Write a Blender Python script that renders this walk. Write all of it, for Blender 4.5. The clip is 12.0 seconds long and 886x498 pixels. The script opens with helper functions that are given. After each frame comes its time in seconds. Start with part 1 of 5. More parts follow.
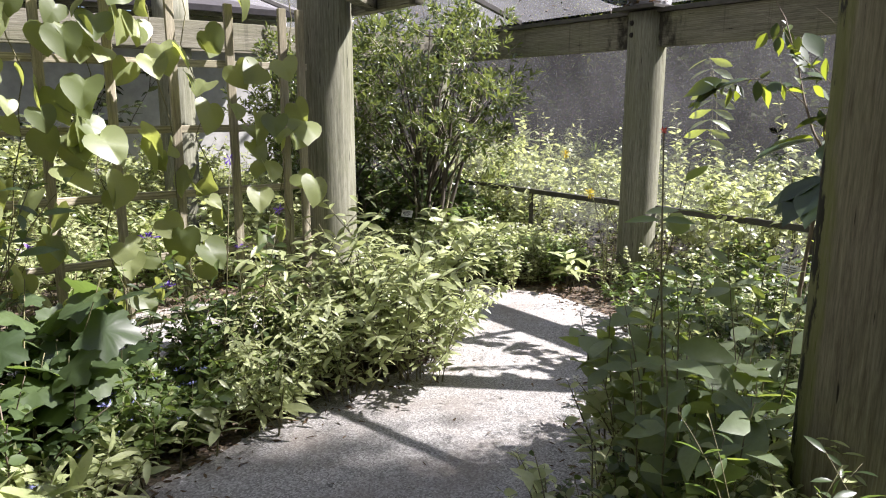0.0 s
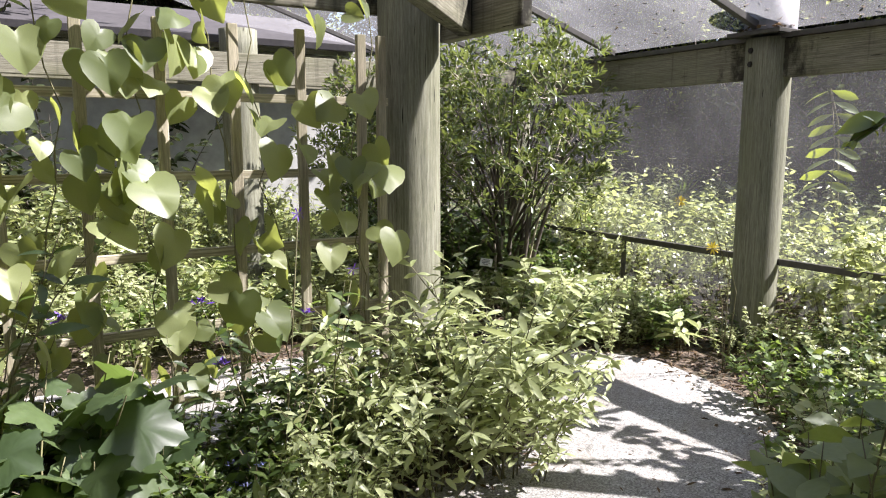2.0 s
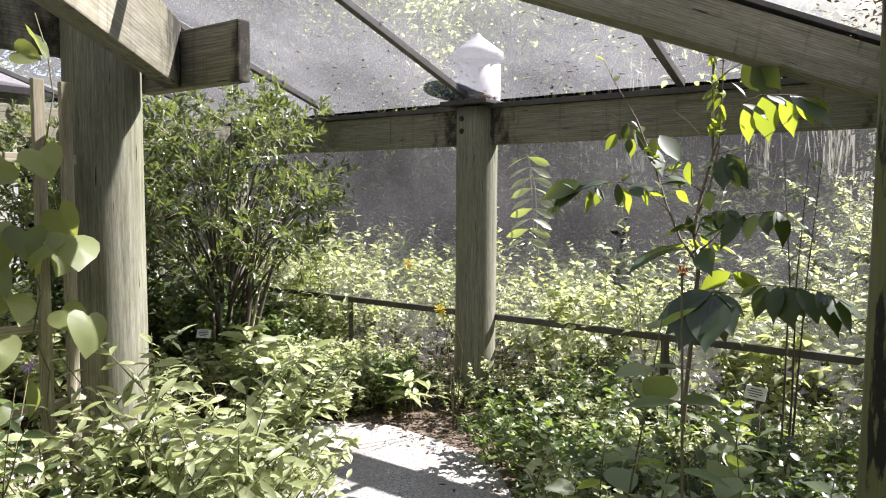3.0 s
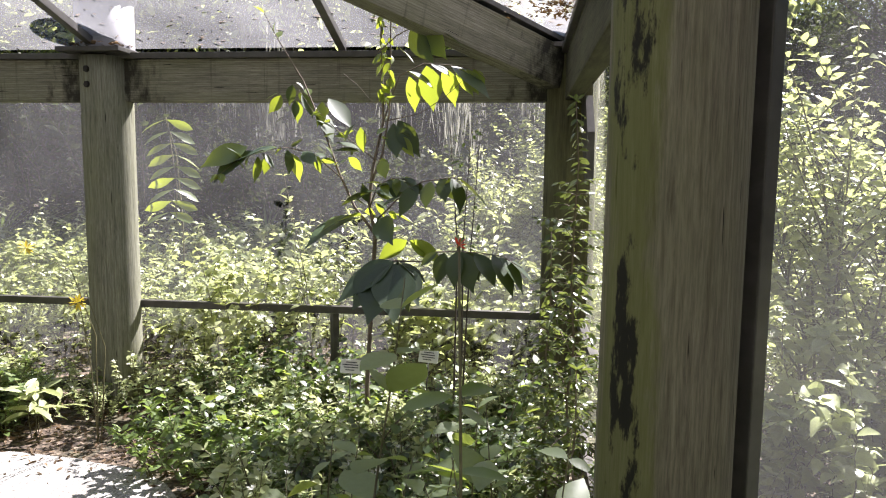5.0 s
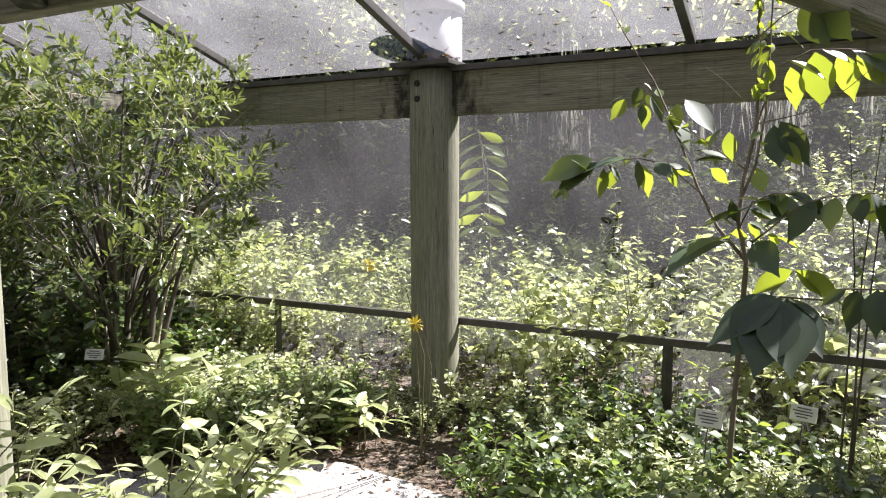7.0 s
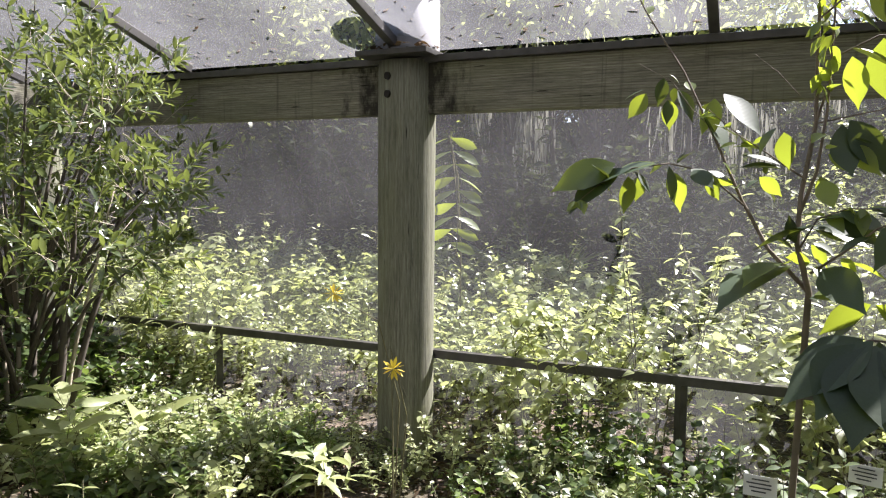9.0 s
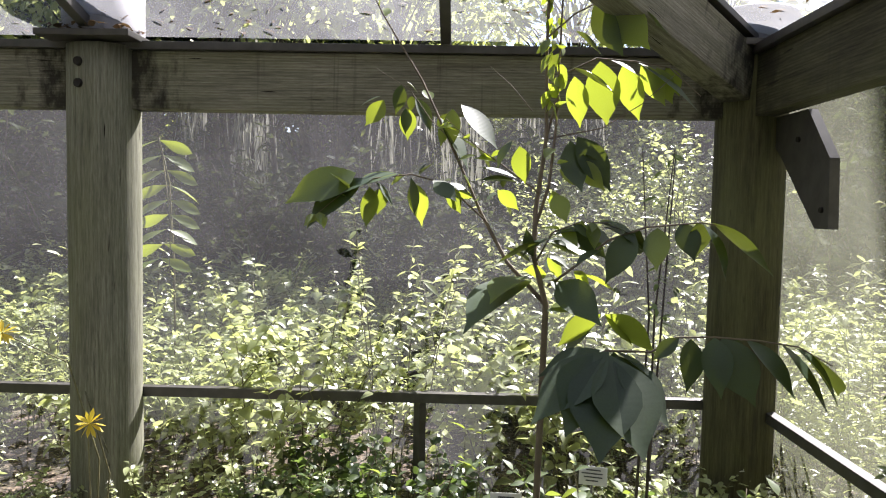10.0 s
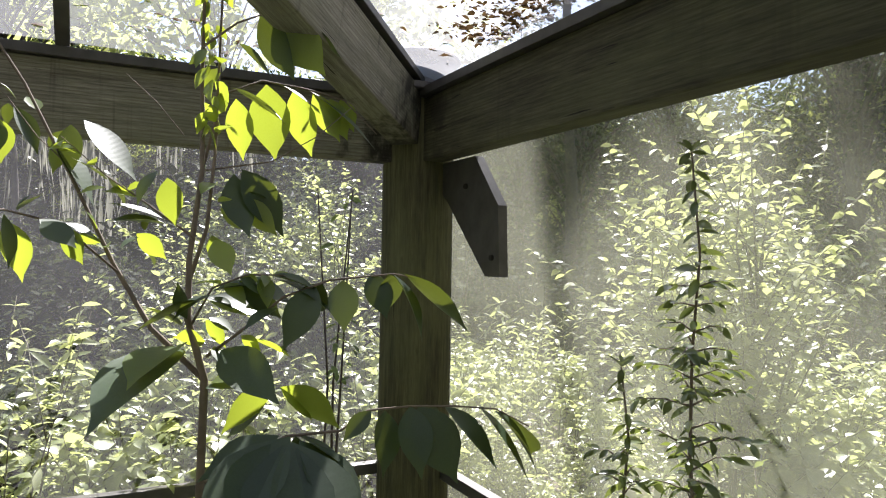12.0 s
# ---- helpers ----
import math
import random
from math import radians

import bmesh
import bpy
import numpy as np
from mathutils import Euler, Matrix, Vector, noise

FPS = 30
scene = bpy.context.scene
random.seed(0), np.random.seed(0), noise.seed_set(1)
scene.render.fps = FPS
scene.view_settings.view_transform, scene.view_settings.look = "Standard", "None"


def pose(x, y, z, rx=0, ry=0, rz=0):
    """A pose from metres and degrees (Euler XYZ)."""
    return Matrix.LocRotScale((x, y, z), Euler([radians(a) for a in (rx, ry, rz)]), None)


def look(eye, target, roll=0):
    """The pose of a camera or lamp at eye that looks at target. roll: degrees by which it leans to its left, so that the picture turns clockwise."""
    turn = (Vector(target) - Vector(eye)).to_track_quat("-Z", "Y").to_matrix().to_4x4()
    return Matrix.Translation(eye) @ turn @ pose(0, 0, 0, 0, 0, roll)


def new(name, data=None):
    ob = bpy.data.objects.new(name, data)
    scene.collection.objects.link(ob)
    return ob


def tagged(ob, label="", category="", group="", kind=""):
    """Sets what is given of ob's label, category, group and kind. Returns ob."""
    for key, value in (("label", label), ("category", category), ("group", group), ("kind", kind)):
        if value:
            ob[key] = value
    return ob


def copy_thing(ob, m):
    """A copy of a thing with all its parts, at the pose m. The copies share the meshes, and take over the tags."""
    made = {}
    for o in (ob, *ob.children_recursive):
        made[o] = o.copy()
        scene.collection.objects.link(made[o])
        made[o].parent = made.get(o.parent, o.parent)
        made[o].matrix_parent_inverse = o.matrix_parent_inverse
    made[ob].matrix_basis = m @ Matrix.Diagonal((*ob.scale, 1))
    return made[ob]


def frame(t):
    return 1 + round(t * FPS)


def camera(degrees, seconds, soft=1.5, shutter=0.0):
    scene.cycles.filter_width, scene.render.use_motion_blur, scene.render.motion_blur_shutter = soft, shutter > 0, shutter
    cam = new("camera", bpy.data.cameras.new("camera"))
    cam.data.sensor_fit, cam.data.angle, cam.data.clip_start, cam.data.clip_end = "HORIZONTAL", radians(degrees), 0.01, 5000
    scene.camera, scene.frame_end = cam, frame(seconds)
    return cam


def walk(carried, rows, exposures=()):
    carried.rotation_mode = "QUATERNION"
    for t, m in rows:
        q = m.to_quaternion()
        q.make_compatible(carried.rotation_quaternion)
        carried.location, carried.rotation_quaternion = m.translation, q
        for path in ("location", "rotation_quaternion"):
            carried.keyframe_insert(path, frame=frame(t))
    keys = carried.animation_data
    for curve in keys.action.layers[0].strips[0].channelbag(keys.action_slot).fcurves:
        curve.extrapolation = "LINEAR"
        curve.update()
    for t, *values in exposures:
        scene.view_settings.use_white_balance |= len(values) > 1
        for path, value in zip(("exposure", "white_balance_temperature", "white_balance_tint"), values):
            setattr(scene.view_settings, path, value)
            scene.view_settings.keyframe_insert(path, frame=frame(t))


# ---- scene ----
cam = camera(64.0, 12.0, 1.1)
PATH = [
    (0, (0.488, 0.503, 1.607), (0.204, 2.443, 1.211), 0.1),
    (0.5, (0.434, 0.658, 1.622), (-0.138, 2.533, 1.222), -0.1),
    (1, (0.393, 0.768, 1.612), (-0.341, 2.588, 1.224), -0.3),
    (1.5, (0.243, 0.956, 1.626), (-0.453, 2.795, 1.261), -0.4),
    (2, (0.17, 1.157, 1.63), (-0.281, 3.083, 1.331), 0.0),
    (2.5, (0.166, 1.324, 1.655), (0.077, 3.311, 1.449), 0.4),
    (3, (0.116, 1.426, 1.683), (0.436, 3.395, 1.537), 0.4),
    (3.5, (0.035, 1.512, 1.728), (0.765, 3.367, 1.563), 0.6),
    (3.7, (0.038, 1.489, 1.68), (0.924, 3.274, 1.514), 0.8),
    (5.3, (0.042, 1.953, 1.66), (1.287, 3.503, 1.438), 0.6),
    (5.5, (-0.001, 2.024, 1.664), (1.19, 3.615, 1.44), 0.5),
    (6, (-0.067, 2.169, 1.66), (0.898, 3.906, 1.434), 0.1),
    (6.5, (-0.057, 2.31, 1.672), (0.57, 4.198, 1.462), -0.2),
    (8.5, (-0.123, 2.972, 1.688), (0.438, 4.884, 1.511), 0.0),
    (9, (-0.002, 3.169, 1.66), (0.726, 5.025, 1.501), 0.6),
    (9.5, (0.02, 3.329, 1.678), (1.056, 5.033, 1.527), 0.7),
    (10, (0.1, 3.452, 1.662), (1.482, 4.893, 1.545), 1.1),
    (10.5, (0.234, 3.515, 1.654), (1.883, 4.644, 1.566), 1.3),
    (11, (0.361, 3.573, 1.655), (2.158, 4.45, 1.606), 1.7),
    (11.5, (0.413, 3.631, 1.654), (2.277, 4.355, 1.654), 1.7),
    (12, (0.427, 3.765, 1.675), (2.328, 4.388, 1.701), 1.0),
]
walk(cam, [(t, look(eye, target, roll)) for t, eye, target, roll in PATH], [(0, 2.05, 6250, 21), (2.5, 2.1, 6250, 20), (5.5, 2.35, 6300, 21), (6.5, 2.25, 6250, 20), (8.5, 2.1, 6250, 20), (10.5, 2.1, 6250, 19), (12, 2.08, 6200, 18)])

# ---------------------------------------------------------------- world and sun
SUN_AZ, SUN_EL = radians(12), radians(48)
world = bpy.data.worlds.new("world")
scene.world = world
world.use_nodes = True
wn = world.node_tree.nodes
sky = wn.new("ShaderNodeTexSky")
sky.sky_type, sky.sun_disc = "NISHITA", False
sky.sun_elevation, sky.sun_rotation = SUN_EL, math.pi / 2 - SUN_AZ
world.node_tree.links.new(sky.outputs[0], wn["Background"].inputs[0])
wn["Background"].inputs[1].default_value = 0.05
sun_lamp = bpy.data.lights.new("sun", "SUN")
sun_lamp.energy, sun_lamp.angle, sun_lamp.color = 5.0, radians(0.53), (1.0, 0.98, 0.91)
sun = new("sun", sun_lamp)
to_sun = Vector((math.cos(SUN_AZ) * math.cos(SUN_EL), math.sin(SUN_AZ) * math.cos(SUN_EL), math.sin(SUN_EL)))
sun.matrix_world = look((to_sun * 60)[:], (0, 0, 0))

# ---------------------------------------------------------------- plan: a square grid of posts
BAY = 3.13
CORNER = Vector((3.53, 4.91, 0))
UX, VX = Vector((-1, 1, 0)) / math.sqrt(2), Vector((-1, -1, 0)) / math.sqrt(2)


def g(u, v, z=0.0):
    return CORNER + UX * u + VX * v + Vector((0, 0, z))


def to_uv(x, y):
    d = Vector((x, y, 0)) - CORNER
    return d.dot(UX), d.dot(VX)


# ---------------------------------------------------------------- materials
class Mat:
    """A small helper for node materials."""

    def __init__(self, name):
        self.m = bpy.data.materials.new(name)
        self.m.use_nodes = True
        self.t = self.m.node_tree
        self.b = self.t.nodes["Principled BSDF"]
        self.out = self.t.nodes["Material Output"]

    def n(self, kind, **kw):
        x = self.t.nodes.new("ShaderNode" + kind)
        for k, v in kw.items():
            if k in x.inputs:
                x.inputs[k].default_value = v
        return x

    def l(self, a, b):
        self.t.links.new(a, b)

    def coords(self, scale=(1, 1, 1), kind="Object"):
        c, mp = self.n("TexCoord"), self.n("Mapping")
        mp.inputs["Scale"].default_value = scale
        self.l(c.outputs[kind], mp.inputs["Vector"])
        return mp.outputs[0]

    def noise(self, vec, scale, detail=5.0, rough=0.6):
        x = self.n("TexNoise", Scale=scale, Detail=detail, Roughness=rough)
        if vec is not None:
            self.l(vec, x.inputs["Vector"])
        return x.outputs["Fac"]

    def ramp(self, fac, stops):
        r = self.n("ValToRGB")
        e = r.color_ramp.elements
        while len(e) < len(stops):
            e.new(0.5)
        for el, (p, c) in zip(e, stops):
            el.position, el.color = p, (*c, 1) if len(c) == 3 else c
        self.l(fac, r.inputs["Fac"])
        return r.outputs["Color"]

    def mix(self, fac, a, b, mode="MIX"):
        x = self.n("MixRGB")
        x.blend_type = mode
        for s, v in ((0, fac), (1, a), (2, b)):
            if isinstance(v, (int, float)):
                x.inputs[s].default_value = v
            elif isinstance(v, tuple):
                x.inputs[s].default_value = (*v, 1)
            else:
                self.l(v, x.inputs[s])
        return x.outputs[0]

    def bump(self, height, strength=0.3, dist=0.01):
        x = self.n("Bump", Strength=strength, Distance=dist)
        self.l(height, x.inputs["Height"])
        self.l(x.outputs[0], self.b.inputs["Normal"])

    def set(self, **kw):
        for k, v in kw.items():
            self.b.inputs[k.replace("_", " ")].default_value = v
        return self


def wood(name, along, light, dark, green=0.35, black=0.25, ends=0.0, peel=None):
    """Weathered timber: ring grain along one local axis, checks, algae and black stains."""
    w = Mat(name)
    sc = [9, 9, 9]
    sc[along] = 0.55
    v = w.coords(tuple(sc))
    grain = w.noise(v, 6.0, 8, 0.65)
    fine = w.noise(w.coords(tuple(3 * s for s in sc)), 9.0, 4, 0.7)
    col = w.ramp(grain, [(0.28, dark), (0.5, tuple((a + b) / 2 for a, b in zip(dark, light))), (0.72, light)])
    rings = w.n("TexWave", Scale=3.2, Distortion=5.0, Detail=3.0)
    rings.inputs["Detail Scale"].default_value = 1.6
    s5 = [7, 7, 7]
    s5[along] = 0.35
    rings.bands_direction = "Z" if along == 0 else "X"
    w.l(w.coords(tuple(s5)), rings.inputs["Vector"])
    col = w.mix(0.4 if along == 0 else 0.2, col, w.ramp(rings.outputs["Fac"], [(0.15, (0.5, 0.47, 0.42)), (0.55, (1.1, 1.1, 1.08))]), "MULTIPLY")
    col = w.mix(0.45, col, w.ramp(fine, [(0.36, (0.35, 0.33, 0.3)), (0.6, (1.15, 1.15, 1.15))]), "MULTIPLY")
    s2 = [2.2, 2.2, 2.2]
    s2[along] = 0.8
    patch = w.noise(w.coords(tuple(s2)), 1.6, 6, 0.6)
    col = w.mix(w.ramp(patch, [(0.45, (0, 0, 0)), (0.7, (green,) * 3)]), col, (0.15, 0.158, 0.075))
    s3 = [5.5, 5.5, 5.5]
    s3[along] = 0.6
    blot = w.noise(w.coords(tuple(s3)), 2.6, 9, 0.72)
    col = w.mix(w.ramp(blot, [(0.62 - black * 0.2, (0, 0, 0)), (0.76 - black * 0.16, (0.75,) * 3)]), col, (0.03, 0.028, 0.022))
    check = w.noise(w.coords(tuple(2.2 * s for s in sc)), 2.4, 3, 0.5)
    crack = w.ramp(check, [(0.285, (1, 1, 1)), (0.315, (0, 0, 0))])
    col = w.mix(crack, col, (0.02, 0.017, 0.013))
    if ends:
        gen = w.n("TexCoord")
        sep = w.n("SeparateXYZ")
        w.l(gen.outputs["Generated"], sep.inputs[0])
        wet = w.noise(w.coords((4.0, 4.0, 2.0)), 3.2, 7, 0.65)
        jog = w.n("Math")
        jog.operation = "MULTIPLY_ADD"
        w.l(wet, jog.inputs[0])
        jog.inputs[1].default_value = 0.40
        w.l(sep.outputs[0], jog.inputs[2])
        half = w.n("Math")
        half.operation = "MULTIPLY"
        half.inputs[1].default_value = 0.72
        w.l(jog.outputs[0], half.inputs[0])
        edge = w.ramp(half.outputs[0], [(0.145, (ends,) * 3), (0.205, (0, 0, 0)), (0.80, (0, 0, 0)), (0.865, (ends,) * 3)])
        col = w.mix(edge, col, (0.018, 0.016, 0.012))
        streak = w.ramp(w.noise(w.coords((14.0, 14.0, 0.7)), 1.1, 4, 0.6), [(0.58, (0, 0, 0)), (0.68, (0.55 * ends,) * 3)])
        col = w.mix(streak, col, (0.045, 0.04, 0.028))
    if peel is not None:
        side = w.n("VectorMath")
        side.operation = "DOT_PRODUCT"
        w.l(w.coords((6.2, 6.2, 6.2)), side.inputs[0])
        side.inputs[1].default_value = (math.cos(peel), math.sin(peel), 0)
        rag = w.n("Math")
        rag.operation = "MULTIPLY_ADD"
        w.l(w.noise(w.coords((5, 5, 1.6)), 2.0, 8, 0.7), rag.inputs[0])
        rag.inputs[1].default_value = 0.5
        w.l(side.outputs["Value"], rag.inputs[2])
        low = w.n("Math")
        low.operation = "MULTIPLY"
        low.inputs[1].default_value = 0.5
        w.l(rag.outputs[0], low.inputs[0])
        col = w.mix(w.ramp(low.outputs[0], [(0.525, (0, 0, 0)), (0.57, (0.6,) * 3)]), col, (0.125, 0.14, 0.035))
        col = w.mix(w.ramp(low.outputs[0], [(0.60, (0, 0, 0)), (0.612, (0.96,) * 3)]), col, (0.014, 0.013, 0.012))
    w.l(col, w.b.inputs["Base Color"])
    w.set(Roughness=0.85)
    w.b.inputs["Specular IOR Level"].default_value = 0.25
    w.bump(w.mix(0.6, w.mix(0.5, grain, fine), w.ramp(check, [(0.27, (0, 0, 0)), (0.33, (1, 1, 1))]), "MULTIPLY"), 0.5, 0.0016)
    return w.m


def plain(name, col, rough=0.6, metal=0.0, var=0.25, scale=14.0):
    w = Mat(name)
    f = w.noise(w.coords(), scale, 6)
    f2 = w.noise(w.coords(), scale * 0.13, 4)
    c = w.ramp(f, [(0.3, tuple(a * (1 - var) for a in col)), (0.7, tuple(min(1, a * (1 + var)) for a in col))])
    c = w.mix(0.4, c, w.ramp(f2, [(0.35, (0.55, 0.53, 0.48)), (0.65, (1, 1, 1))]), "MULTIPLY")
    w.l(c, w.b.inputs["Base Color"])
    w.set(Roughness=rough, Metallic=metal)
    w.bump(f, 0.12, 0.003)
    return w.m


def leafmat(name, dark, light, through_col, through_amt=0.36, rough=0.38, spec=0.55, ribs=0.0):
    """Leaves: each blade has its own tint, with sun passing through it."""
    w = Mat(name)
    geo = w.n("NewGeometry")
    rnd = geo.outputs["Random Per Island"]
    info = w.n("ObjectInfo")
    both = w.n("Math")
    both.operation = "ADD"
    w.l(rnd, both.inputs[0])
    w.l(info.outputs["Random"], both.inputs[1])
    fr = w.n("Math")
    fr.operation = "FRACT"
    w.l(both.outputs[0], fr.inputs[0])
    col = w.ramp(fr.outputs[0], [(0.0, dark), (0.55, tuple((a + b) / 2 for a, b in zip(dark, light))), (0.95, light)])
    spots = w.noise(w.coords(), 55.0, 4, 0.6)
    col = w.mix(0.45, col, w.ramp(spots, [(0.35, (0.6, 0.6, 0.55)), (0.62, (1.05, 1.05, 1.0))]), "MULTIPLY")
    w.l(col, w.b.inputs["Base Color"])
    w.set(Roughness=rough)
    w.b.inputs["Specular IOR Level"].default_value = spec
    if ribs:
        rib = w.n("TexWave", Scale=ribs, Distortion=1.2)
        rib.bands_direction = "Y"
        w.l(w.coords(), rib.inputs["Vector"])
        w.bump(rib.outputs["Fac"], 0.04, 0.002)
    tr = w.n("BsdfTranslucent")
    tcol = w.mix(0.35, through_col, w.ramp(fr.outputs[0], [(0, (0.5, 0.5, 0.4)), (1, (1.2, 1.15, 1.0))]), "MULTIPLY")
    w.l(tcol, tr.inputs["Color"])
    mx = w.n("MixShader")
    mx.inputs[0].default_value = through_amt
    w.l(w.b.outputs[0], mx.inputs[1])
    w.l(tr.outputs[0], mx.inputs[2])
    w.l(mx.outputs[0], w.out.inputs["Surface"])
    return w.m


def screenmat(name, cover, col):
    """Fine insect screen: the threads cover part of it, with dust and water streaks."""
    w = Mat(name)
    d, t, both = w.n("BsdfDiffuse"), w.n("BsdfTranslucent"), w.n("MixShader")
    streak = w.noise(w.coords((5, 5, 0.35)), 1.5, 5)
    dust = w.noise(w.coords(), 0.9, 4)
    c = w.mix(0.5, w.ramp(streak, [(0.3, tuple(a * 0.75 for a in col)), (0.7, col)]), w.ramp(dust, [(0.35, tuple(a * 0.7 for a in col)), (0.65, col)]))
    w.l(c, d.inputs["Color"])
    w.l(c, t.inputs["Color"])
    both.inputs[0].default_value = 0.5
    w.l(d.outputs[0], both.inputs[1])
    w.l(t.outputs[0], both.inputs[2])
    clear, mx = w.n("BsdfTransparent"), w.n("MixShader")
    w.l(w.ramp(dust, [(0.3, (cover - 0.05,) * 3), (0.7, (cover + 0.05,) * 3)]), mx.inputs[0])
    w.l(clear.outputs[0], mx.inputs[1])
    w.l(both.outputs[0], mx.inputs[2])
    w.l(mx.outputs[0], w.out.inputs["Surface"])
    return w.m


M_POST = wood("weathered_post_wood", 2, (0.29, 0.29, 0.225), (0.12, 0.12, 0.088), 0.45, 0.1)
M_STAIN = wood("stained_post_wood", 2, (0.25, 0.23, 0.17), (0.11, 0.10, 0.07), 0.4, 0.15, peel=radians(172))
M_BEAM = wood("weathered_beam_wood", 0, (0.30, 0.285, 0.225), (0.13, 0.122, 0.092), 0.35, 0.0, 0.92)
# Same timber as the other beams, with shade darkened into the colour.
M_BEAMDARK = wood("shade_dark_beam_wood", 0, (0.105, 0.1, 0.062), (0.04, 0.036, 0.024), 0.4, 0.3, 0.6)
M_SLAT = wood("trellis_wood", 0, (0.50, 0.46, 0.36), (0.26, 0.23, 0.16), 0.3, 0.1)
M_METAL = plain("dark_bronze_aluminium", (0.085, 0.08, 0.075), 0.45, 0.4)
M_BOLT = plain("rusty_bolt_iron", (0.03, 0.026, 0.024), 0.7, 0.5)
M_GREY = plain("grey_sheet_cap", (0.24, 0.235, 0.25), 0.55, 0.0, 0.12)
M_SCREEN = screenmat("wall_insect_screen", 0.165, (0.36, 0.355, 0.37))
M_ROOFSCREEN = screenmat("roof_insect_screen", 0.205, (0.70, 0.70, 0.72))
# For roof_2: white sunlit glare put into a denser, paler screen.
M_ROOFGLARE = screenmat("glare_roof_insect_screen", 0.34, (0.86, 0.86, 0.86))
# Greenish screen; bright grazing haze is painted in by more cover, paler colour.
M_SCREEN_HAZY = screenmat("hazy_green_insect_screen", 0.33, (0.66, 0.67, 0.52))
# Algae-stained corner post; its backlit shade is darkened into the wood colour.
M_CORNER = wood("shaded_algae_post_wood", 2, (0.115, 0.11, 0.055), (0.04, 0.037, 0.02), 0.6, 0.35)
M_STEM = plain("green_brown_stem", (0.14, 0.13, 0.06), 0.7)
M_TWIG = plain("grey_brown_bark", (0.17, 0.135, 0.10), 0.85)
M_PALEBARK = plain("pale_bark", (0.42, 0.37, 0.29), 0.8)
M_BARK = plain("dark_tree_bark", (0.09, 0.075, 0.06), 0.9, 0, 0.4, 9)
M_MOSS = leafmat("grey_spanish_moss", (0.20, 0.205, 0.185), (0.40, 0.40, 0.36), (0.34, 0.34, 0.29), 0.35, 0.9, 0.1)
L_HERB = leafmat("herb_leaves", (0.06, 0.095, 0.03), (0.16, 0.215, 0.075), (0.30, 0.42, 0.08))
L_PALE = leafmat("pale_green_leaves", (0.25, 0.29, 0.13), (0.48, 0.52, 0.29), (0.54, 0.6, 0.26))
L_DARK = leafmat("dark_green_leaves", (0.03, 0.05, 0.022), (0.085, 0.12, 0.05), (0.2, 0.3, 0.06))
# Two tones of one leaf: shade and backlight are put into the colours.
L_SAPSHADE = leafmat("shaded_sapling_leaves", (0.022, 0.042, 0.02), (0.05, 0.078, 0.038), (0.40, 0.5, 0.05), 0.08, 0.45, 0.35, 5.0)
L_SAPLIT = leafmat("backlit_sapling_leaves", (0.09, 0.13, 0.04), (0.14, 0.18, 0.06), (0.52, 0.63, 0.05), 0.36, 0.4, 0.5, 5.0)
L_FELT = leafmat("felted_grey_green_leaves", (0.10, 0.135, 0.075), (0.17, 0.21, 0.125), (0.42, 0.52, 0.08), 0.34, 0.5, 0.4, 4.0)
L_VINE = leafmat("heart_vine_leaves", (0.10, 0.13, 0.05), (0.26, 0.29, 0.13), (0.46, 0.52, 0.11), 0.4, 0.45)
L_BAY = leafmat("glossy_shrub_leaves", (0.03, 0.05, 0.02), (0.12, 0.15, 0.055), (0.34, 0.42, 0.09), 0.24, 0.24, 0.75)
L_OUT = leafmat("thicket_leaves", (0.12, 0.155, 0.06), (0.42, 0.45, 0.25), (0.56, 0.62, 0.22), 0.42, 0.34, 0.7)
# Leaf colours kept very dark to carry the shade of the wood.
L_WOOD = leafmat("shade_dark_woodland_leaves", (0.02, 0.03, 0.016), (0.05, 0.062, 0.03), (0.10, 0.13, 0.04), 0.25, 0.8, 0.12)
L_FAR = leafmat("bright_crown_leaves", (0.07, 0.10, 0.03), (0.19, 0.23, 0.08), (0.4, 0.46, 0.1), 0.4)
F_BLUE = leafmat("blue_flower", (0.22, 0.24, 0.55), (0.4, 0.42, 0.75), (0.3, 0.3, 0.7), 0.3, 0.7)
F_PURPLE = leafmat("violet_flower", (0.13, 0.06, 0.42), (0.2, 0.1, 0.55), (0.25, 0.1, 0.6), 0.35, 0.6)
F_WHITE = leafmat("white_flower", (0.6, 0.6, 0.55), (0.8, 0.8, 0.75), (0.6, 0.6, 0.5), 0.3, 0.7)
F_YELLOW = leafmat("yellow_flower", (0.65, 0.5, 0.04), (0.8, 0.62, 0.06), (0.7, 0.55, 0.05), 0.35, 0.6)
F_RED = leafmat("red_flower", (0.6, 0.03, 0.015), (0.75, 0.07, 0.03), (0.7, 0.1, 0.03), 0.35, 0.6)
L_DRY = leafmat("dry_brown_leaves", (0.05, 0.035, 0.022), (0.16, 0.11, 0.07), (0.2, 0.12, 0.05), 0.15, 0.8, 0.15)


